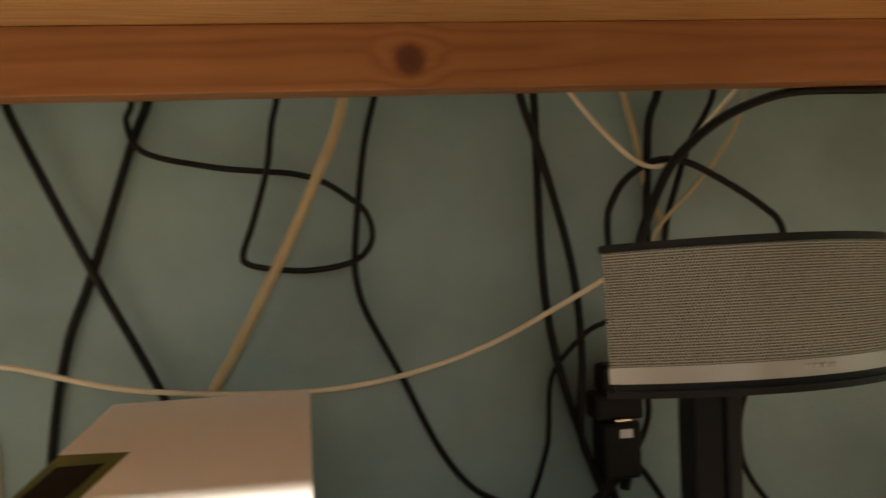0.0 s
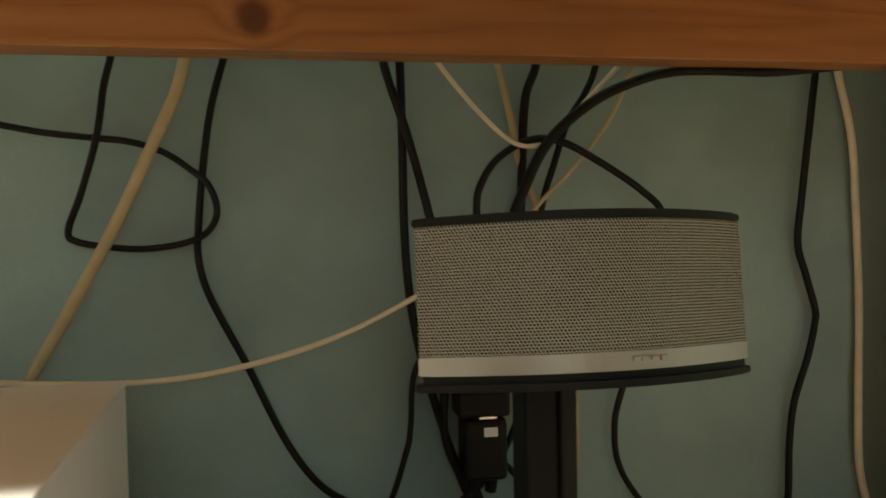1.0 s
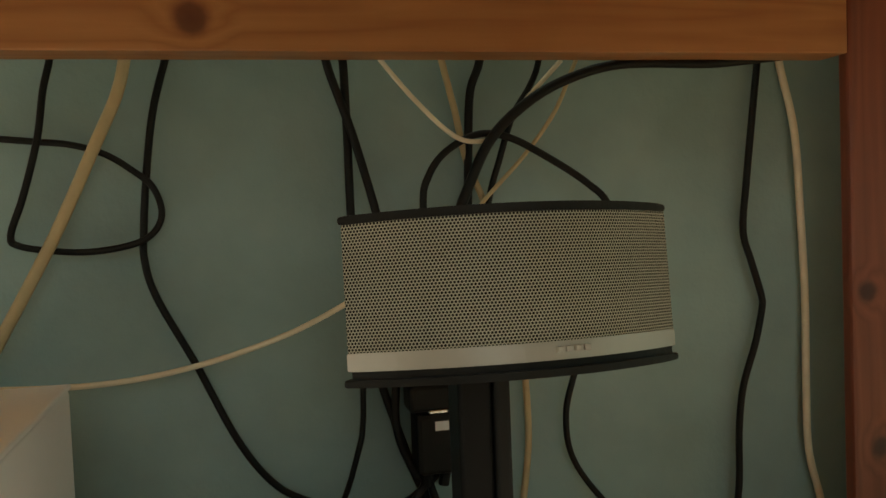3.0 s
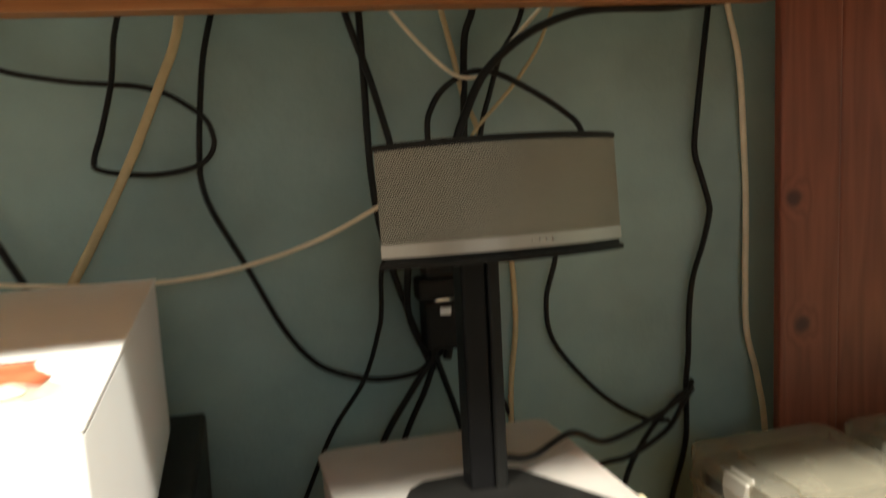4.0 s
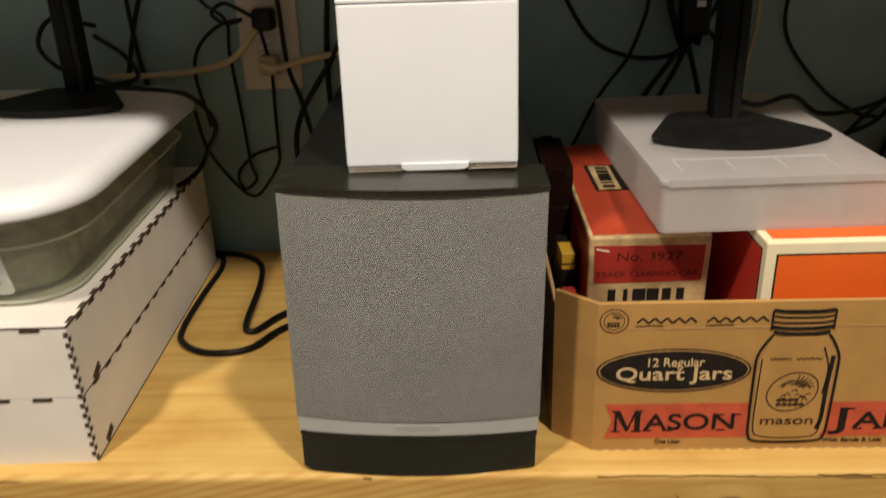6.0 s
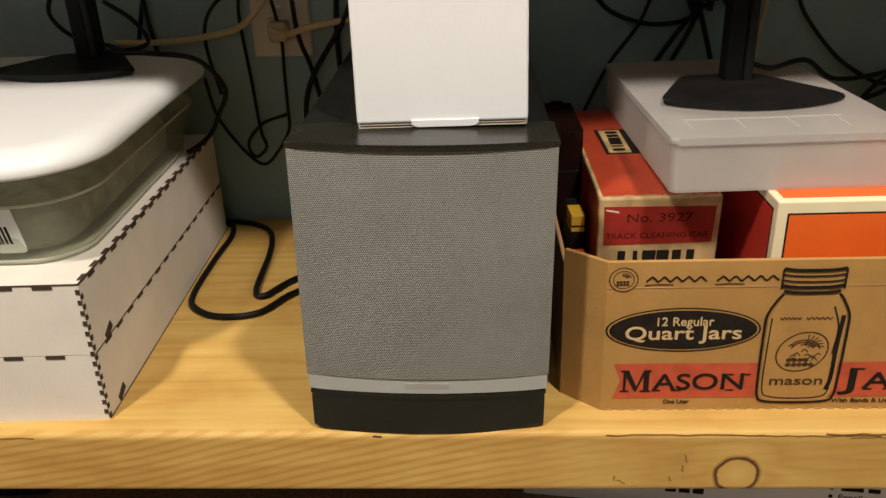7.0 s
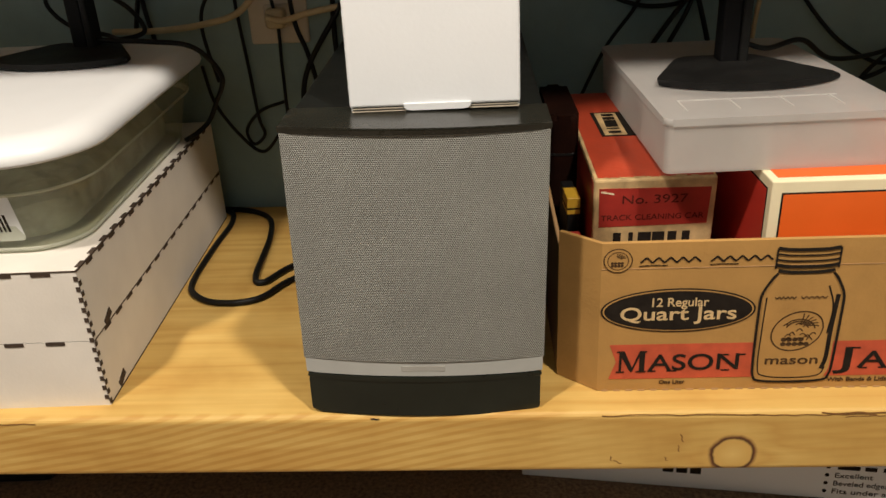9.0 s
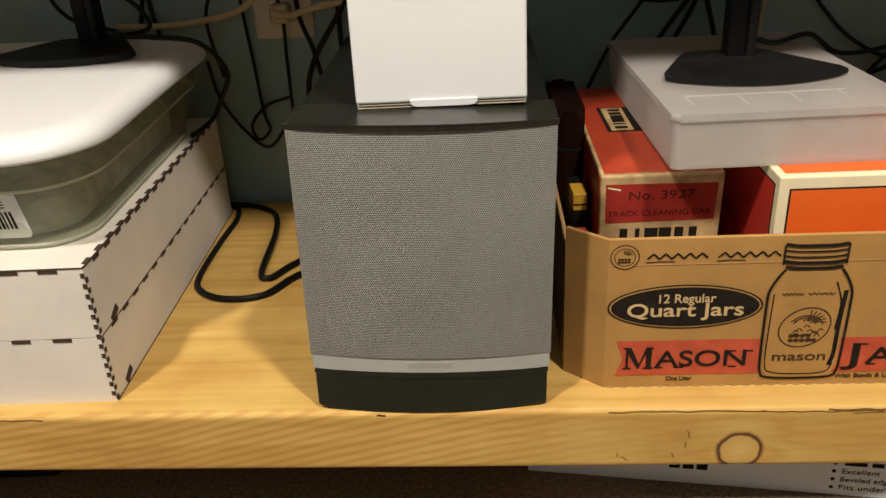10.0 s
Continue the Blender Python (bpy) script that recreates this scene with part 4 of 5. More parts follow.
for i in range(8):
    slot(0.0165, 0.0012, 0.0036, -0.030 - 0.033 * i, 0, BH - 0.0022)
    slot(0.0165, 0.0012, 0.0036, -0.034 - 0.036 * i, 0, 0.0650)
for i in range(15):
    slot(0.0012, 0.0125, 0.0036, 0, 0.026 + 0.026 * i, BH - 0.0022)
    slot(0.0042, 0.0120, 0.0012, -0.0021, 0.0135 + 0.026 * i, BH)
    slot(0.0012, 0.0135, 0.0038, 0, 0.030 + 0.0275 * i, 0.0650)
part("seam_line", cuboid(-0.0010, 0.0003, 0.001, BD, 0.0657, 0.0669), M_BURN, wbx)
part("edge_line", cuboid(-0.0010, 0.0005, 0.0, BD, BH - 0.0008, BH + 0.0003), M_BURN, wbx)
part("edge_line", cuboid(-BW, 0.0, -0.0004, 0.0008, BH - 0.0008, BH + 0.0003), M_BURN, wbx)
for i in range(13):
    slot(0.0012, 0.0040, 0.0044, 0, 0.0020, 0.004 + 0.0098 * i)
    slot(0.0034, 0.0012, 0.0044, -0.0017, 0, 0.0088 + 0.0098 * i)
slot(0.0012, 0.016, 0.0075, 0, 0.032, 0.0075, 24)
slot(0.0012, 0.016, 0.0075, 0, 0.034, 0.0712, 24)
part("edge_line", cuboid(-0.0006, 0.0004, 0.002, BD, 0.0, 0.0012), M_BURN, wbx)

tub = thing("storage_tub", "clear plastic storage tub with a white lid", "storage tub", pose(-0.2805, 0.0215, SHELF + BH, 0, 0, 2.0))
def ringed(x0, x1, y0, y1, r, profile, n=12, cap_first=True, cap_last=True):
    """Rounded-rectangle rings joined into one skin: profile rows of (grow, z)."""
    bm = bmesh.new()
    rings = [[bm.verts.new((x, y, z)) for x, y in rounded(x0 - g, x1 + g, y0 - g, y1 + g, max(0.002, r + g), n)] for g, z in profile]
    for p, q in zip(rings, rings[1:]):
        for i in range(len(p)):
            bm.faces.new((p[i], p[(i + 1) % len(p)], q[(i + 1) % len(q)], q[i]))
    if cap_first:
        bm.faces.new(rings[0][::-1])
    if cap_last:
        bm.faces.new(rings[-1])
    return bm


part("tub_body", ringed(-0.36, -0.014, 0.040, 0.385, 0.045, [(-0.006, 0.001), (0.0, 0.004), (0.0125, 0.056), (0.0175, 0.059), (0.0185, 0.062), (0.0245, 0.0925)], cap_last=False), M_TUB, tub, "clear tub with a stepped wall", smooth=True)
part("step_rim", ringed(-0.36, -0.014, 0.040, 0.385, 0.045, [(0.0128, 0.0565), (0.0182, 0.0590), (0.0188, 0.0615), (0.0150, 0.0605), (0.0128, 0.0565)], cap_first=False, cap_last=False), M_TUBRIM, tub, "thick pale step in the wall", smooth=True)
part("foot_rim", ringed(-0.36, -0.014, 0.040, 0.385, 0.045, [(-0.007, 0.0012), (-0.002, 0.0005), (0.0012, 0.0030), (0.0010, 0.0060), (-0.004, 0.0040), (-0.007, 0.0012)], cap_first=False, cap_last=False), M_TUBRIM, tub, "thick pale foot edge", smooth=True)
heap = ringed(-0.345, -0.030, 0.056, 0.370, 0.040, [(-0.004, 0.006), (0.002, 0.012), (0.004, 0.034), (-0.006, 0.048), (-0.05, 0.056), (-0.10, 0.058)])
for v in heap.verts:
    v.co.z += 0.006 * math.sin(61 * v.co.x + 1.3) * math.cos(47 * v.co.y) if v.co.z > 0.03 else 0.0
part("contents", heap, M_STUFF, tub, "pale packed contents seen through the wall")
part("lid", ringed(-0.373, 0.000, 0.018, 0.405, 0.055, [(0.016, 0.0905), (0.0205, 0.0900), (0.0215, 0.0925), (0.0205, 0.0975), (0.0170, 0.1025), (0.0110, 0.1065), (0.0030, 0.1088), (-0.008, 0.1095)]), M_LID, tub, "glossy white lid with a rolled edge", smooth=True)
lb = part("label", prism(rounded(-0.019, 0.019, -0.024, 0.024, 0.005), 0, 0.0004), M_WHITEBOX, tub, "white barcode label", at=pose(-0.0735, 0.0325, 0.036, 105, 0, 0))
for i in range(6):
    part("barcode_bar", cuboid(-0.010 + 0.0034 * i, -0.0085 + 0.0034 * i + 0.0004 * (i % 3), -0.014, 0.004, 0.0004, 0.0006), M_INK, lb)
for i in range(3):
    part("print_bar", cuboid(-0.010, 0.006, 0.008 + 0.003 * i, 0.0092 + 0.003 * i, 0.0004, 0.0006), M_BROWNINK, lb)


# ---- clear parts boxes ----
def parts_box(m, w, d, h, label):
    pb = thing("parts_box", label, "storage box", m, "clear parts boxes")
    part("tray", tray(0, w, 0, d, 0, h - 0.016, 0.002, 0.008, 0.001), M_SMOKY, pb, "smoky clear tray")
    part("lid", prism(rounded(-0.002, w + 0.002, -0.002, d + 0.002, 0.009), h - 0.015, h, 0.003, 2), M_SMOKY, pb, "smoky clear lid")
    part("rim", tray(-0.0035, w + 0.0035, -0.0035, d + 0.0035, h - 0.034, h - 0.0285, 0.003, 0.009), M_SMOKY, pb)
    for k in (0.033, 0.196):
        latch = prism([(0.0, h - 0.036), (-0.0035, h - 0.034), (-0.0068, h - 0.014), (-0.0050, h - 0.002), (0.004, h + 0.0012), (0.004, h - 0.001), (0.0, h - 0.003)], k, k + 0.033, 0.0008, 1)
        for v in latch.verts:
            v.co = (v.co.x, v.co.z, v.co.y)
        part("latch", latch, M_LATCH, pb, "pale see-through snap latch")
    for y0, y1 in ((0.005, 0.029), (0.074, 0.102), (0.112, 0.140), (0.152, 0.182), (0.236, 0.262)):
        part("grip_hole", cuboid(-0.0026, 0.0, y0, y1, h - 0.030, h - 0.0165, 0.001, 1), M_HOLE, pb)
    for y0 in (0.034, 0.150):
        part("lid_band", cuboid(0.020, w - 0.012, y0, y0 + 0.014, h - 0.0006, h + 0.0032, 0.001, 1), M_SMOKY, pb)
    for i in (1, 2):
        part("divider", cuboid(0.004, w - 0.004, d * i / 3 - 0.001, d * i / 3 + 0.001, 0.003, h - 0.02), M_SMOKY, pb)
    heap = cuboid(0.008, w - 0.008, 0.008, d - 0.008, 0.003, h * 0.55)
    bmesh.ops.subdivide_edges(heap, edges=heap.edges[:], cuts=5, use_grid_fill=True)
    for v in heap.verts:
        if v.co.z > 0.01:
            v.co.z += 0.007 * math.sin(83 * v.co.x + 2) * math.sin(59 * v.co.y + w * 40)
    part("contents", heap, M_PARTS, pb, "yellowish small parts inside")
    part("lid_ridge", prism(rounded(0.025, w - 0.025, 0.03, d - 0.03, 0.01), h - 0.0005, h + 0.003, 0.0012, 1), M_SMOKY, pb)
    return pb


parts_box(pose(0.551, 0.108, SHELF, 0, 0, 0.6), 0.142, 0.292, 0.088, "smoky clear parts box under another on the shelf")
parts_box(pose(0.548, 0.106, SHELF + 0.0910, 0, 0, 1.2), 0.142, 0.292, 0.086, "smoky clear parts box stacked on its twin")
parts_box(pose(0.712, 0.110, SHELF, 0, 0, 1.0), 0.19, 0.285, 0.088, "smoky clear parts box beside the stack")
parts_box(pose(0.710, 0.106, SHELF + 0.0910, 0, 0, 1.0), 0.19, 0.285, 0.088, "smoky clear parts box on top of another")

# ---- flat carton under the shelf ----
uc = thing("flat_carton", "white printed flat carton lying under the shelf", "box", pose(0.0858, 0.0700, FLOOR, 0, 0, -7.4))
part("body", cuboid(0, 0.56, 0, 0.16, 0, 0.0620, 0.001, 1), M_WHITEBOX, uc, "white card body")
for i, words in enumerate(("", "Excellent", "Beveled edges", "Fits under all")):
    zz = 0.0375 - 0.0092 * i
    flat(oval(0.0019, 0.0019, 12), M_INK, uc, pose(0.278, 0, zz, FACE, 0, 0), "bullet", 0.0003)
    if words:
        lettering(words, 0.0079, M_INK, uc, pose(0.2845 + 0.0036 * len(words) / 2, -0.0002, zz, FACE, 0, 0), width=0.0036 * len(words))
    else:
        for k, ww in enumerate((0.019, 0.010, 0.016)):
            flat(rect(ww, 0.0045), M_INK, uc, pose(0.2955 + 0.0185 * k, 0, zz, FACE, 0, 0), "word_bar", 0.0003)
for i in range(3):
    flat(rect(0.0100, 0.026), M_INK, uc, pose(0.138 + 0.0125 * i, 0, 0.031, FACE, 0, 0), "word_bar", 0.0003)

# ---- dark case under the shelf ----
dc = thing("black_case", "black case lying on the carpet under the shelf", "case", pose(-0.62, 0.055, FLOOR, 0, 0, 2))
part("shell", cuboid(-0.30, 0.235, 0.0, 0.30, 0.0, 0.044, 0.008, 3), M_BLACK, dc)
part("lid_seam", cuboid(-0.3005, 0.2355, -0.0006, 0.30, 0.0255, 0.0275), M_COLUMN, dc)
part("handle", tube([(-0.08, 0.0, 0.022), (-0.075, -0.018, 0.022), (-0.02, -0.020, 0.022), (-0.015, 0.0, 0.022)], 0.004, 8, 6), M_BLACK, dc, smooth=True)

# ---- wall outlet ----
outlet = thing("wall_outlet", "almond duplex wall outlet with plugs in it", "outlet", pose(-0.199, WALL, 0.6835))
part("plate", cuboid(-0.0375, 0.0375, -0.006, -0.0005, -0.0625, 0.0625, 0.003, 3), M_PLATE, outlet, "almond cover plate")
for zz in (0.027, -0.027):
    part("receptacle", cuboid(-0.017, 0.017, -0.0085, -0.005, zz - 0.014, zz + 0.014, 0.003, 2), M_PLATE, outlet)
part("plug", cuboid(-0.013, 0.013, -0.036, -0.009, 0.014, 0.040, 0.005, 3), M_BLACK, outlet, "black plug")
part("plug", cuboid(-0.011, 0.013, -0.032, -0.009, -0.040, -0.016, 0.005, 3), M_CREAM_CABLE, outlet, "tan plug")
part("screw", cuboid(-0.003, 0.003, -0.0068, -0.0055, -0.003, 0.003, 0.001, 1), M_GLINT, outlet)

# ---- plug cluster hanging behind the speaker ----
ad = thing("power_adapter", "black power adapters plugged together among the cables", "power adapter", pose(0.3185, 0.462, 0.679))
part("adapter_block", cuboid(-0.0160, 0.0165, -0.014, 0.016, 0.0, 0.047, 0.004, 2), M_BLACK, ad)
part("adapter_block", cuboid(-0.0205, 0.0195, -0.012, 0.016, 0.0475, 0.068, 0.003, 2), M_BLACK, ad)
part("adapter_block", cuboid(-0.0140, 0.0155, -0.013, 0.014, 0.0685, 0.092, 0.005, 3), M_BLACK, ad)
part("metal_prong", cuboid(-0.006, 0.008, -0.0145, -0.0125, 0.047, 0.0495, 0.0005, 1), M_GLINT, ad)
part("white_sticker", cuboid(-0.002, 0.0085, -0.0146, -0.0138, 0.034, 0.041, 0.0003, 1), M_WHITEBOX, ad, "small pale sticker")
part("strain_relief", tube([(-0.008, 0, 0.002), (-0.008, 0.002, -0.012)], 0.0045, 8, 2), M_BLACK, ad)
part("strain_relief", tube([(0.008, 0, 0.002), (0.006, 0.002, -0.012)], 0.0045, 8, 2), M_BLACK, ad)


# ---- cables ----
def cable(xz, y, r, material, label, flatness=1.0, drift=0.002):
    """A cable hanging down the wall: points (x, z) at a depth, swaying a little."""
    n = len(xz)
    pts = [(x, y + drift * math.sin(2.1 * i + 40 * xz[0][0]), z) for i, (x, z) in enumerate(xz)]
    return solid("cable", tube(pts, r, flat=flatness), material, label, "cable", "cables behind the bench", smooth=True)


def cord(points, r, material, label):
    return solid("cable", tube(points, r), material, label, "cable", "cables behind the bench", smooth=True)


UP = 1.03
BLK = "black rubber cable hanging behind the bench"
THK = "thick black cable hanging behind the bench"
CRM = "cream cable hanging against the wall"
cable([(-0.046, UP), (-0.048, 0.992), (-0.053, 0.976), (-0.041, 0.953), (0.005, 0.941), (0.045, 0.936), (0.07, 0.933), (0.092, 0.926), (0.11, 0.914), (0.123, 0.902), (0.128, 0.884), (0.122, 0.87), (0.108, 0.862), (0.082, 0.858), (0.059, 0.859), (0.034, 0.864), (0.028, 0.872), (0.037, 0.898), (0.049, 0.937), (0.054, 0.971), (0.06, 0.997), (0.062, UP)], 0.470, 0.0025, M_CABLE, "black cable looped on itself against the wall")
cable([(0.146, UP), (0.136, 0.997), (0.125, 0.956), (0.118, 0.909), (0.114, 0.87), (0.114, 0.849), (0.121, 0.822), (0.146, 0.77), (0.172, 0.714), (0.195, 0.68), (0.219, 0.662), (0.256, 0.651), (0.293, 0.652), (0.31, 0.66)], 0.476, 0.0027, M_CABLE, BLK)
cable([(0.115, UP), (0.11, 0.993), (0.103, 0.966), (0.088, 0.932), (0.063, 0.88), (0.045, 0.846), (0.02, 0.8), (0.004, 0.774), (-0.02, 0.73), (-0.06, 0.68), (-0.087, 0.672)], 0.461, 0.0042, M_CREAM_CABLE, "flat beige cable hanging against the wall", 0.6)
cable([(-0.166, UP), (-0.146, 1.012), (-0.133, 0.976), (-0.086, 0.869), (-0.041, 0.773), (-0.006, 0.69), (0.03, 0.6)], 0.474, 0.0034, M_CABLE, THK)
cable([(-0.032, UP), (-0.039, 0.993), (-0.053, 0.958), (-0.085, 0.864), (-0.108, 0.807), (-0.123, 0.724), (-0.129, 0.62), (-0.12, 0.5)], 0.480, 0.0034, M_CABLE, THK)
cable([(0.259, UP), (0.262, 0.99), (0.263, 0.938), (0.264, 0.84), (0.275, 0.768), (0.301, 0.683), (0.312, 0.655)], 0.471, 0.0034, M_CABLE, THK)
cable([(0.245, UP), (0.249, 0.989), (0.268, 0.93), (0.287, 0.848), (0.292, 0.776), (0.290, 0.714), (0.305, 0.671)], 0.464, 0.0034, M_CABLE, THK)
cable([(0.33, 0.812), (0.317, 0.803), (0.298, 0.794), (0.271, 0.762), (0.266, 0.718), (0.262, 0.699), (0.245, 0.651), (0.211, 0.603), (0.18, 0.54)], 0.476, 0.0023, M_CABLE, "thin black cable hanging behind the bench")
cable([(0.262, UP), (0.288, 0.991), (0.319, 0.955), (0.344, 0.932), (0.365, 0.929), (0.378, 0.936), (0.40, 0.96), (0.43, 0.99)], 0.460, 0.0019, M_WHITE_CABLE, CRM)
cable([(0.333, UP), (0.339, 0.992), (0.347, 0.954), (0.356, 0.914), (0.368, 0.884), (0.376, 0.845)], 0.476, 0.0027, M_CREAM_CABLE, CRM)
cable([(0.465, UP), (0.444, 0.988), (0.426, 0.952), (0.399, 0.917), (0.365, 0.882), (0.355, 0.864)], 0.467, 0.0018, M_CREAM_CABLE, CRM)
cable([(-0.30, 0.86), (-0.22, 0.825), (-0.153, 0.802), (-0.131, 0.796), (-0.091, 0.784), (-0.053, 0.776), (0.013, 0.768), (0.083, 0.766), (0.146, 0.774), (0.212, 0.792), (0.268, 0.818), (0.319, 0.845)], 0.456, 0.0021, M_WHITE_CABLE, "long off-white cable sagging across the wall")
cable([(0.319, 0.83), (0.317, 0.883), (0.321, 0.903), (0.335, 0.921), (0.36, 0.934), (0.383, 0.932), (0.411, 0.919), (0.449, 0.895), (0.466, 0.874), (0.468, 0.83)], 0.461, 0.0029, M_CABLE, "black cable arching behind the speaker")
cable([(0.64, 0.995), (0.577, 0.9885), (0.547, 0.986), (0.477, 0.986), (0.431, 0.974), (0.396, 0.955), (0.369, 0.929), (0.351, 0.895), (0.34, 0.869), (0.333, 0.83)], 0.453, 0.0040, M_CABLE, THK)
cable([(0.373, UP), (0.368, 0.992), (0.36, 0.967), (0.357, 0.918), (0.354, 0.873), (0.35, 0.80), (0.335, 0.74)], 0.475, 0.0035, M_CABLE, THK)
cable([(0.420, UP), (0.415, 0.991), (0.407, 0.971), (0.392, 0.949), (0.381, 0.917), (0.37, 0.877), (0.362, 0.80)], 0.470, 0.0026, M_CABLE, BLK)
cable([(0.617, UP), (0.612, 0.993), (0.603, 0.94), (0.597, 0.89), (0.595, 0.85), (0.6, 0.824), (0.609, 0.795), (0.611, 0.782), (0.602, 0.754), (0.59, 0.718), (0.587, 0.68), (0.584, 0.64), (0.581, 0.606), (0.583, 0.575), (0.579, 0.54), (0.564, 0.485), (0.55, 0.415)], 0.475, 0.0030, M_CABLE, "wavy black cable hanging behind the bench")
cable([(0.63, UP), (0.634, 0.994), (0.645, 0.935), (0.651, 0.865), (0.655, 0.79), (0.652, 0.715), (0.655, 0.655), (0.668, 0.605), (0.676, 0.54), (0.676, 0.42)], 0.478, 0.0032, M_WHITE_CABLE, CRM)
cable([(0.44, 0.84), (0.44, 0.78), (0.44, 0.753), (0.428, 0.71), (0.438, 0.665), (0.485, 0.608), (0.531, 0.577), (0.56, 0.57)], 0.471, 0.0026, M_CABLE, BLK)
cable([(0.394, 0.80), (0.396, 0.759), (0.399, 0.691), (0.391, 0.629), (0.388, 0.56)], 0.477, 0.0028, M_CREAM_CABLE, CRM)
cable([(0.314, 0.684), (0.309, 0.668), (0.289, 0.643), (0.262, 0.602), (0.23, 0.54)], 0.461, 0.0032, M_CABLE, BLK)
cable([(0.318, 0.684), (0.314, 0.668), (0.303, 0.64), (0.282, 0.597), (0.26, 0.54)], 0.469, 0.0030, M_CABLE, BLK)
cable([(0.305, 0.70), (0.313, 0.672), (0.321, 0.645), (0.334, 0.599), (0.345, 0.54)], 0.464, 0.0032, M_CABLE, BLK)
cable([(0.336, 0.785), (0.345, 0.76), (0.349, 0.723), (0.330, 0.681), (0.303, 0.655)], 0.472, 0.0026, M_CABLE, BLK)
cable([(0.325, 0.693), (0.35, 0.671), (0.387, 0.602), (0.40, 0.54)], 0.479, 0.0026, M_CABLE, BLK)
cord([(0.585, 0.468, 0.612), (0.572, 0.46, 0.600), (0.51, 0.42, 0.594), (0.439, 0.36, 0.606), (0.39, 0.315, 0.6365), (0.345, 0.282, 0.6365), (0.318, 0.268, 0.645)], 0.0028, M_CABLE, "black speaker lead running to the foot of the speaker")
cord([(0.585, 0.468, 0.604), (0.575, 0.465, 0.594), (0.546, 0.45, 0.57), (0.491, 0.42, 0.562), (0.456, 0.4, 0.568), (0.42, 0.40, 0.56)], 0.0030, M_CABLE, "black cable bunched beside the compartment box")
cord([(0.575, 0.462, 0.604), (0.56, 0.46, 0.596), (0.525, 0.45, 0.569), (0.497, 0.44, 0.535), (0.48, 0.43, 0.49)], 0.0028, M_CABLE, "black cable bunched beside the compartment box")
# at the outlet
cable([(-0.38, 0.95), (-0.371, 0.845), (-0.368, 0.765), (-0.363, 0.679), (-0.358, 0.641), (-0.35, 0.58)], 0.471, 0.0030, M_CABLE, BLK)
cable([(-0.26, 0.95), (-0.304, 0.842), (-0.355, 0.731), (-0.383, 0.641), (-0.39, 0.58)], 0.477, 0.0030, M_CABLE, BLK)
cable([(-0.33, 0.92), (-0.308, 0.83), (-0.279, 0.741), (-0.247, 0.71), (-0.248, 0.67), (-0.242, 0.596), (-0.238, 0.53), (-0.234, 0.505), (-0.249, 0.493), (-0.256, 0.513), (-0.235, 0.537), (-0.202, 0.549)], 0.470, 0.0022, M_CABLE, "thin black cord curling beside the outlet")
cable([(-0.22, 0.92), (-0.201, 0.826), (-0.182, 0.75), (-0.175, 0.657), (-0.162, 0.611), (-0.15, 0.55)], 0.462, 0.0030, M_CABLE, BLK)
cord([(-0.206, 0.450, 0.714), (-0.225, 0.440, 0.728), (-0.243, 0.448, 0.732), (-0.258, 0.452, 0.72), (-0.240, 0.445, 0.709), (-0.22, 0.44, 0.714), (-0.251, 0.452, 0.706), (-0.28, 0.455, 0.681), (-0.289, 0.455, 0.645), (-0.28, 0.46, 0.58)], 0.0024, M_CABLE, "black plug cord looping out of the outlet")
cord([(-0.206, 0.452, 0.700), (-0.240, 0.450, 0.666), (-0.289, 0.452, 0.653), (-0.342, 0.450, 0.6485), (-0.40, 0.452, 0.6485)], 0.0040, M_CREAM_CABLE, "tan cord from the outlet running behind the tub")
cord([(-0.206, 0.452, 0.659), (-0.185, 0.447, 0.655), (-0.155, 0.452, 0.662), (-0.11, 0.455, 0.669), (-0.075, 0.455, 0.672)], 0.0040, M_CREAM_CABLE, "tan cord from the outlet running behind the bass speaker")
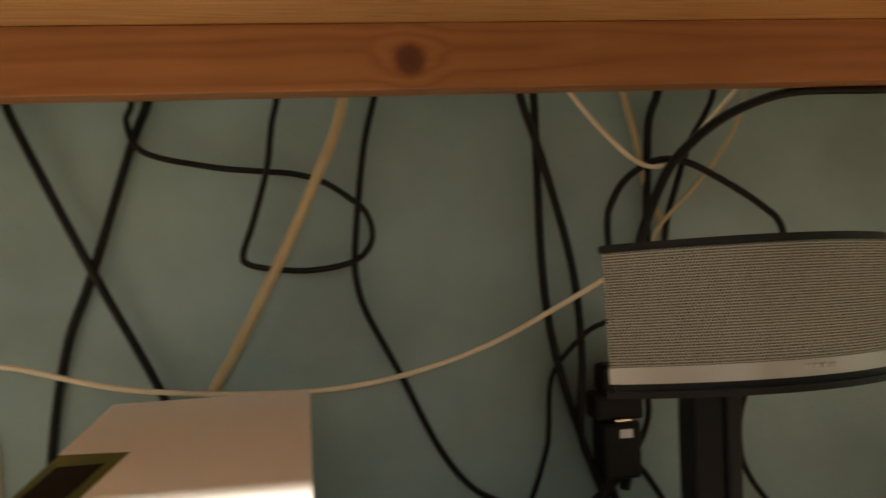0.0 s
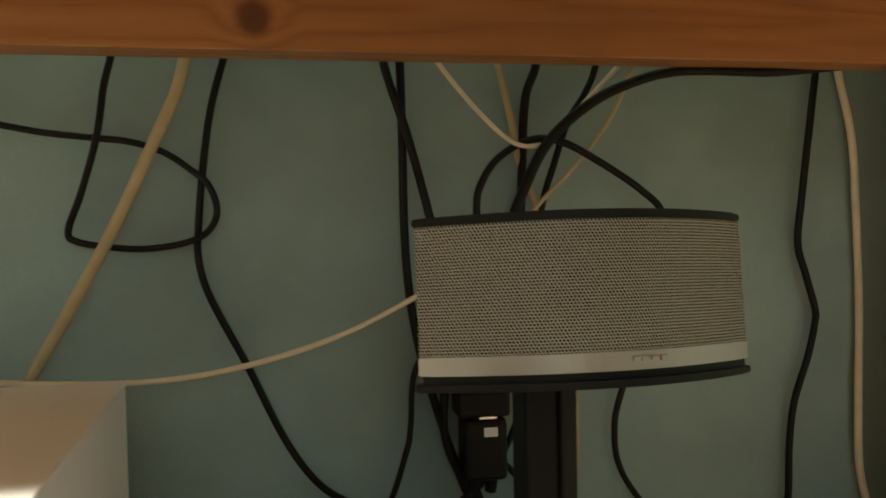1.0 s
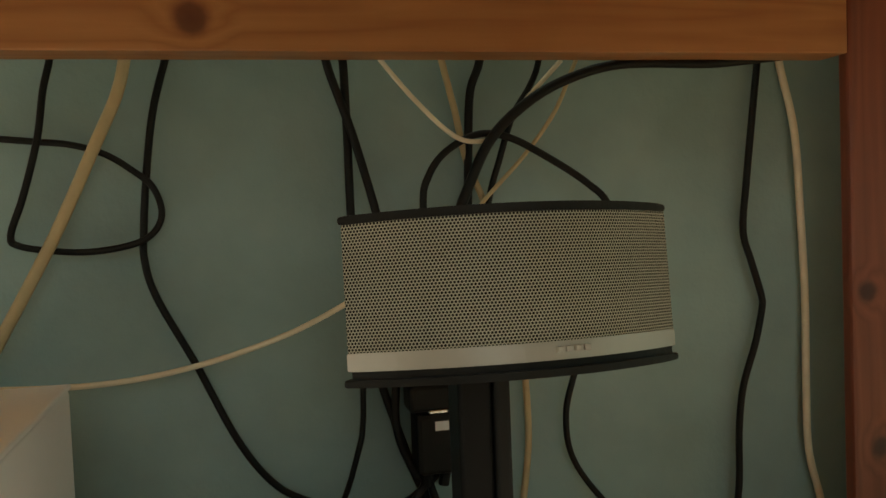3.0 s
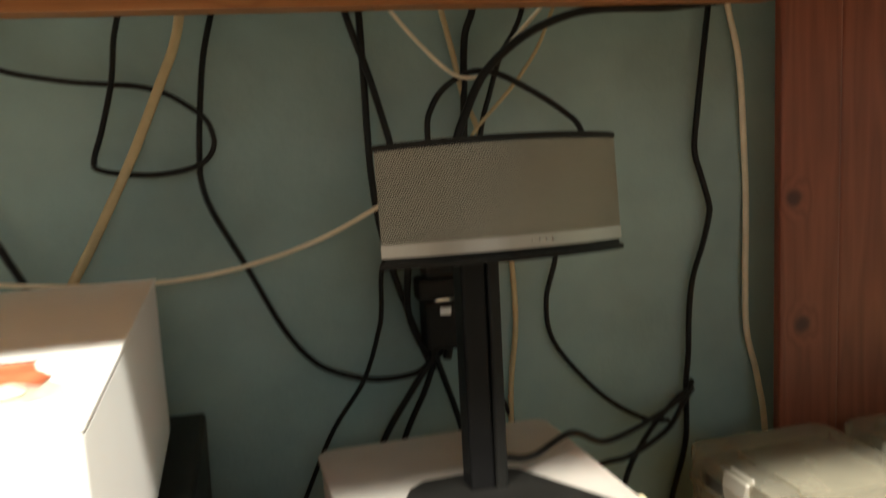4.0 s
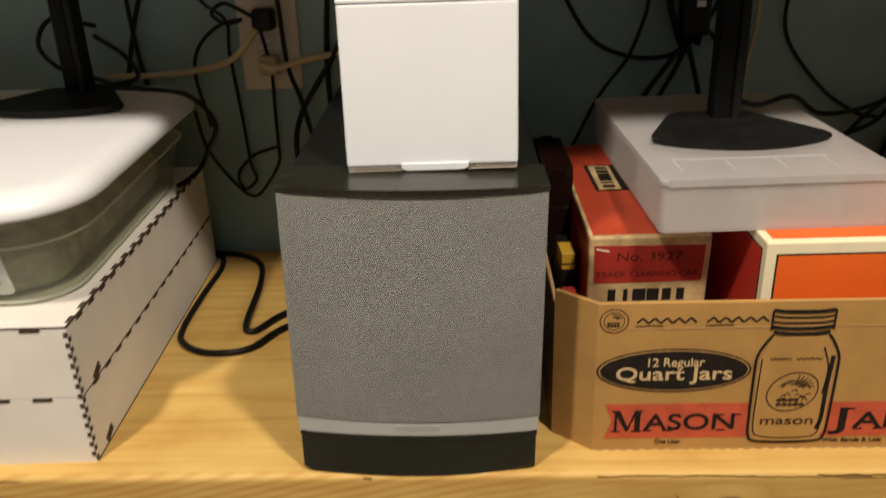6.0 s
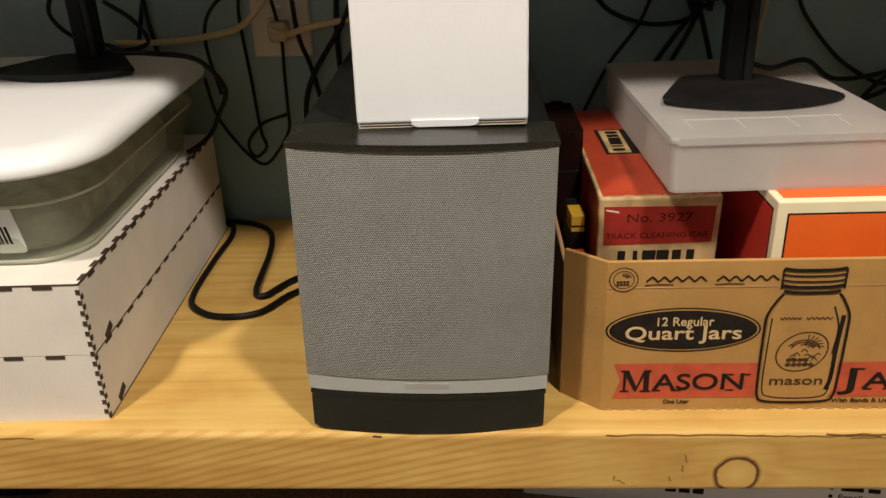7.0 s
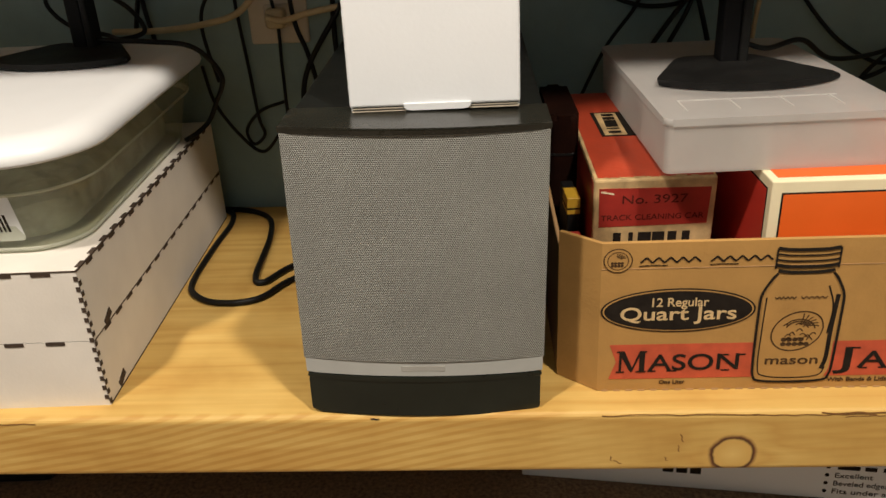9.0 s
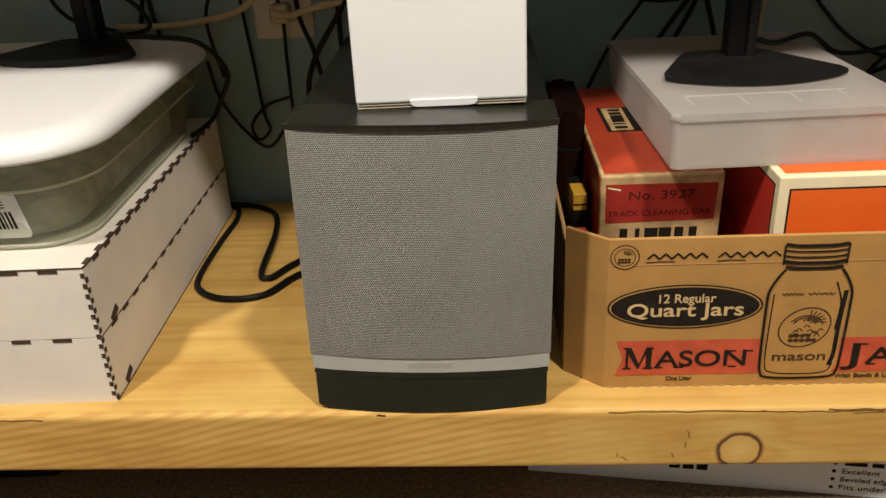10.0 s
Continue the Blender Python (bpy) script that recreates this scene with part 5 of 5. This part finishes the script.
cable([(-0.205, 0.70), (-0.197, 0.65), (-0.198, 0.603), (-0.198, 0.552), (-0.2, 0.53), (-0.216, 0.503), (-0.238, 0.484), (-0.265, 0.506), (-0.292, 0.55), (-0.30, 0.60)], 0.466, 0.0022, M_CABLE, "thin black cord hanging from the outlet")
cable([(-0.10, 0.70), (-0.119, 0.662), (-0.165, 0.589), (-0.172, 0.525), (-0.15, 0.45)], 0.455, 0.0034, M_CABLE, "black cable beside the bass speaker")
# on the shelf and over the tub
cord([(-0.110, 0.452, 0.4022), (-0.14, 0.33, 0.4022), (-0.177, 0.276, 0.4022), (-0.196, 0.245, 0.4022), (-0.209, 0.262, 0.4022), (-0.216, 0.36, 0.4022), (-0.228, 0.42, 0.4022), (-0.252, 0.450, 0.4022), (-0.29, 0.464, 0.4022), (-0.36, 0.466, 0.4022)], 0.0036, M_CABLE, "black power cord lying in a loop on the shelf")
cord([(-0.105, 0.294, 0.4022), (-0.163, 0.252, 0.4022), (-0.193, 0.206, 0.4022), (-0.235, 0.199, 0.4022), (-0.267, 0.219, 0.4022), (-0.279, 0.255, 0.4022), (-0.281, 0.345, 0.4022), (-0.280, 0.42, 0.4022), (-0.296, 0.458, 0.4022), (-0.35, 0.470, 0.4022)], 0.0036, M_CABLE, "black power cord lying in a loop on the shelf")
cord([(-0.43, 0.41, 0.660), (-0.40, 0.375, 0.6565), (-0.355, 0.355, 0.6555), (-0.31, 0.335, 0.6570), (-0.262, 0.338, 0.648), (-0.243, 0.36, 0.61), (-0.262, 0.38, 0.573), (-0.274, 0.382, 0.552), (-0.284, 0.364, 0.543), (-0.296, 0.352, 0.5375)], 0.0030, M_CABLE, "black speaker lead running over the white tub lid")
cord([(-0.40, 0.44, 0.70), (-0.36, 0.42, 0.68), (-0.345, 0.415, 0.655), (-0.372, 0.41, 0.6475), (-0.403, 0.44, 0.6475), (-0.45, 0.445, 0.66), (-0.47, 0.44, 0.69), (-0.45, 0.445, 0.72), (-0.40, 0.45, 0.71)], 0.0028, M_CABLE, "black cable coiled behind the speaker on the tub")
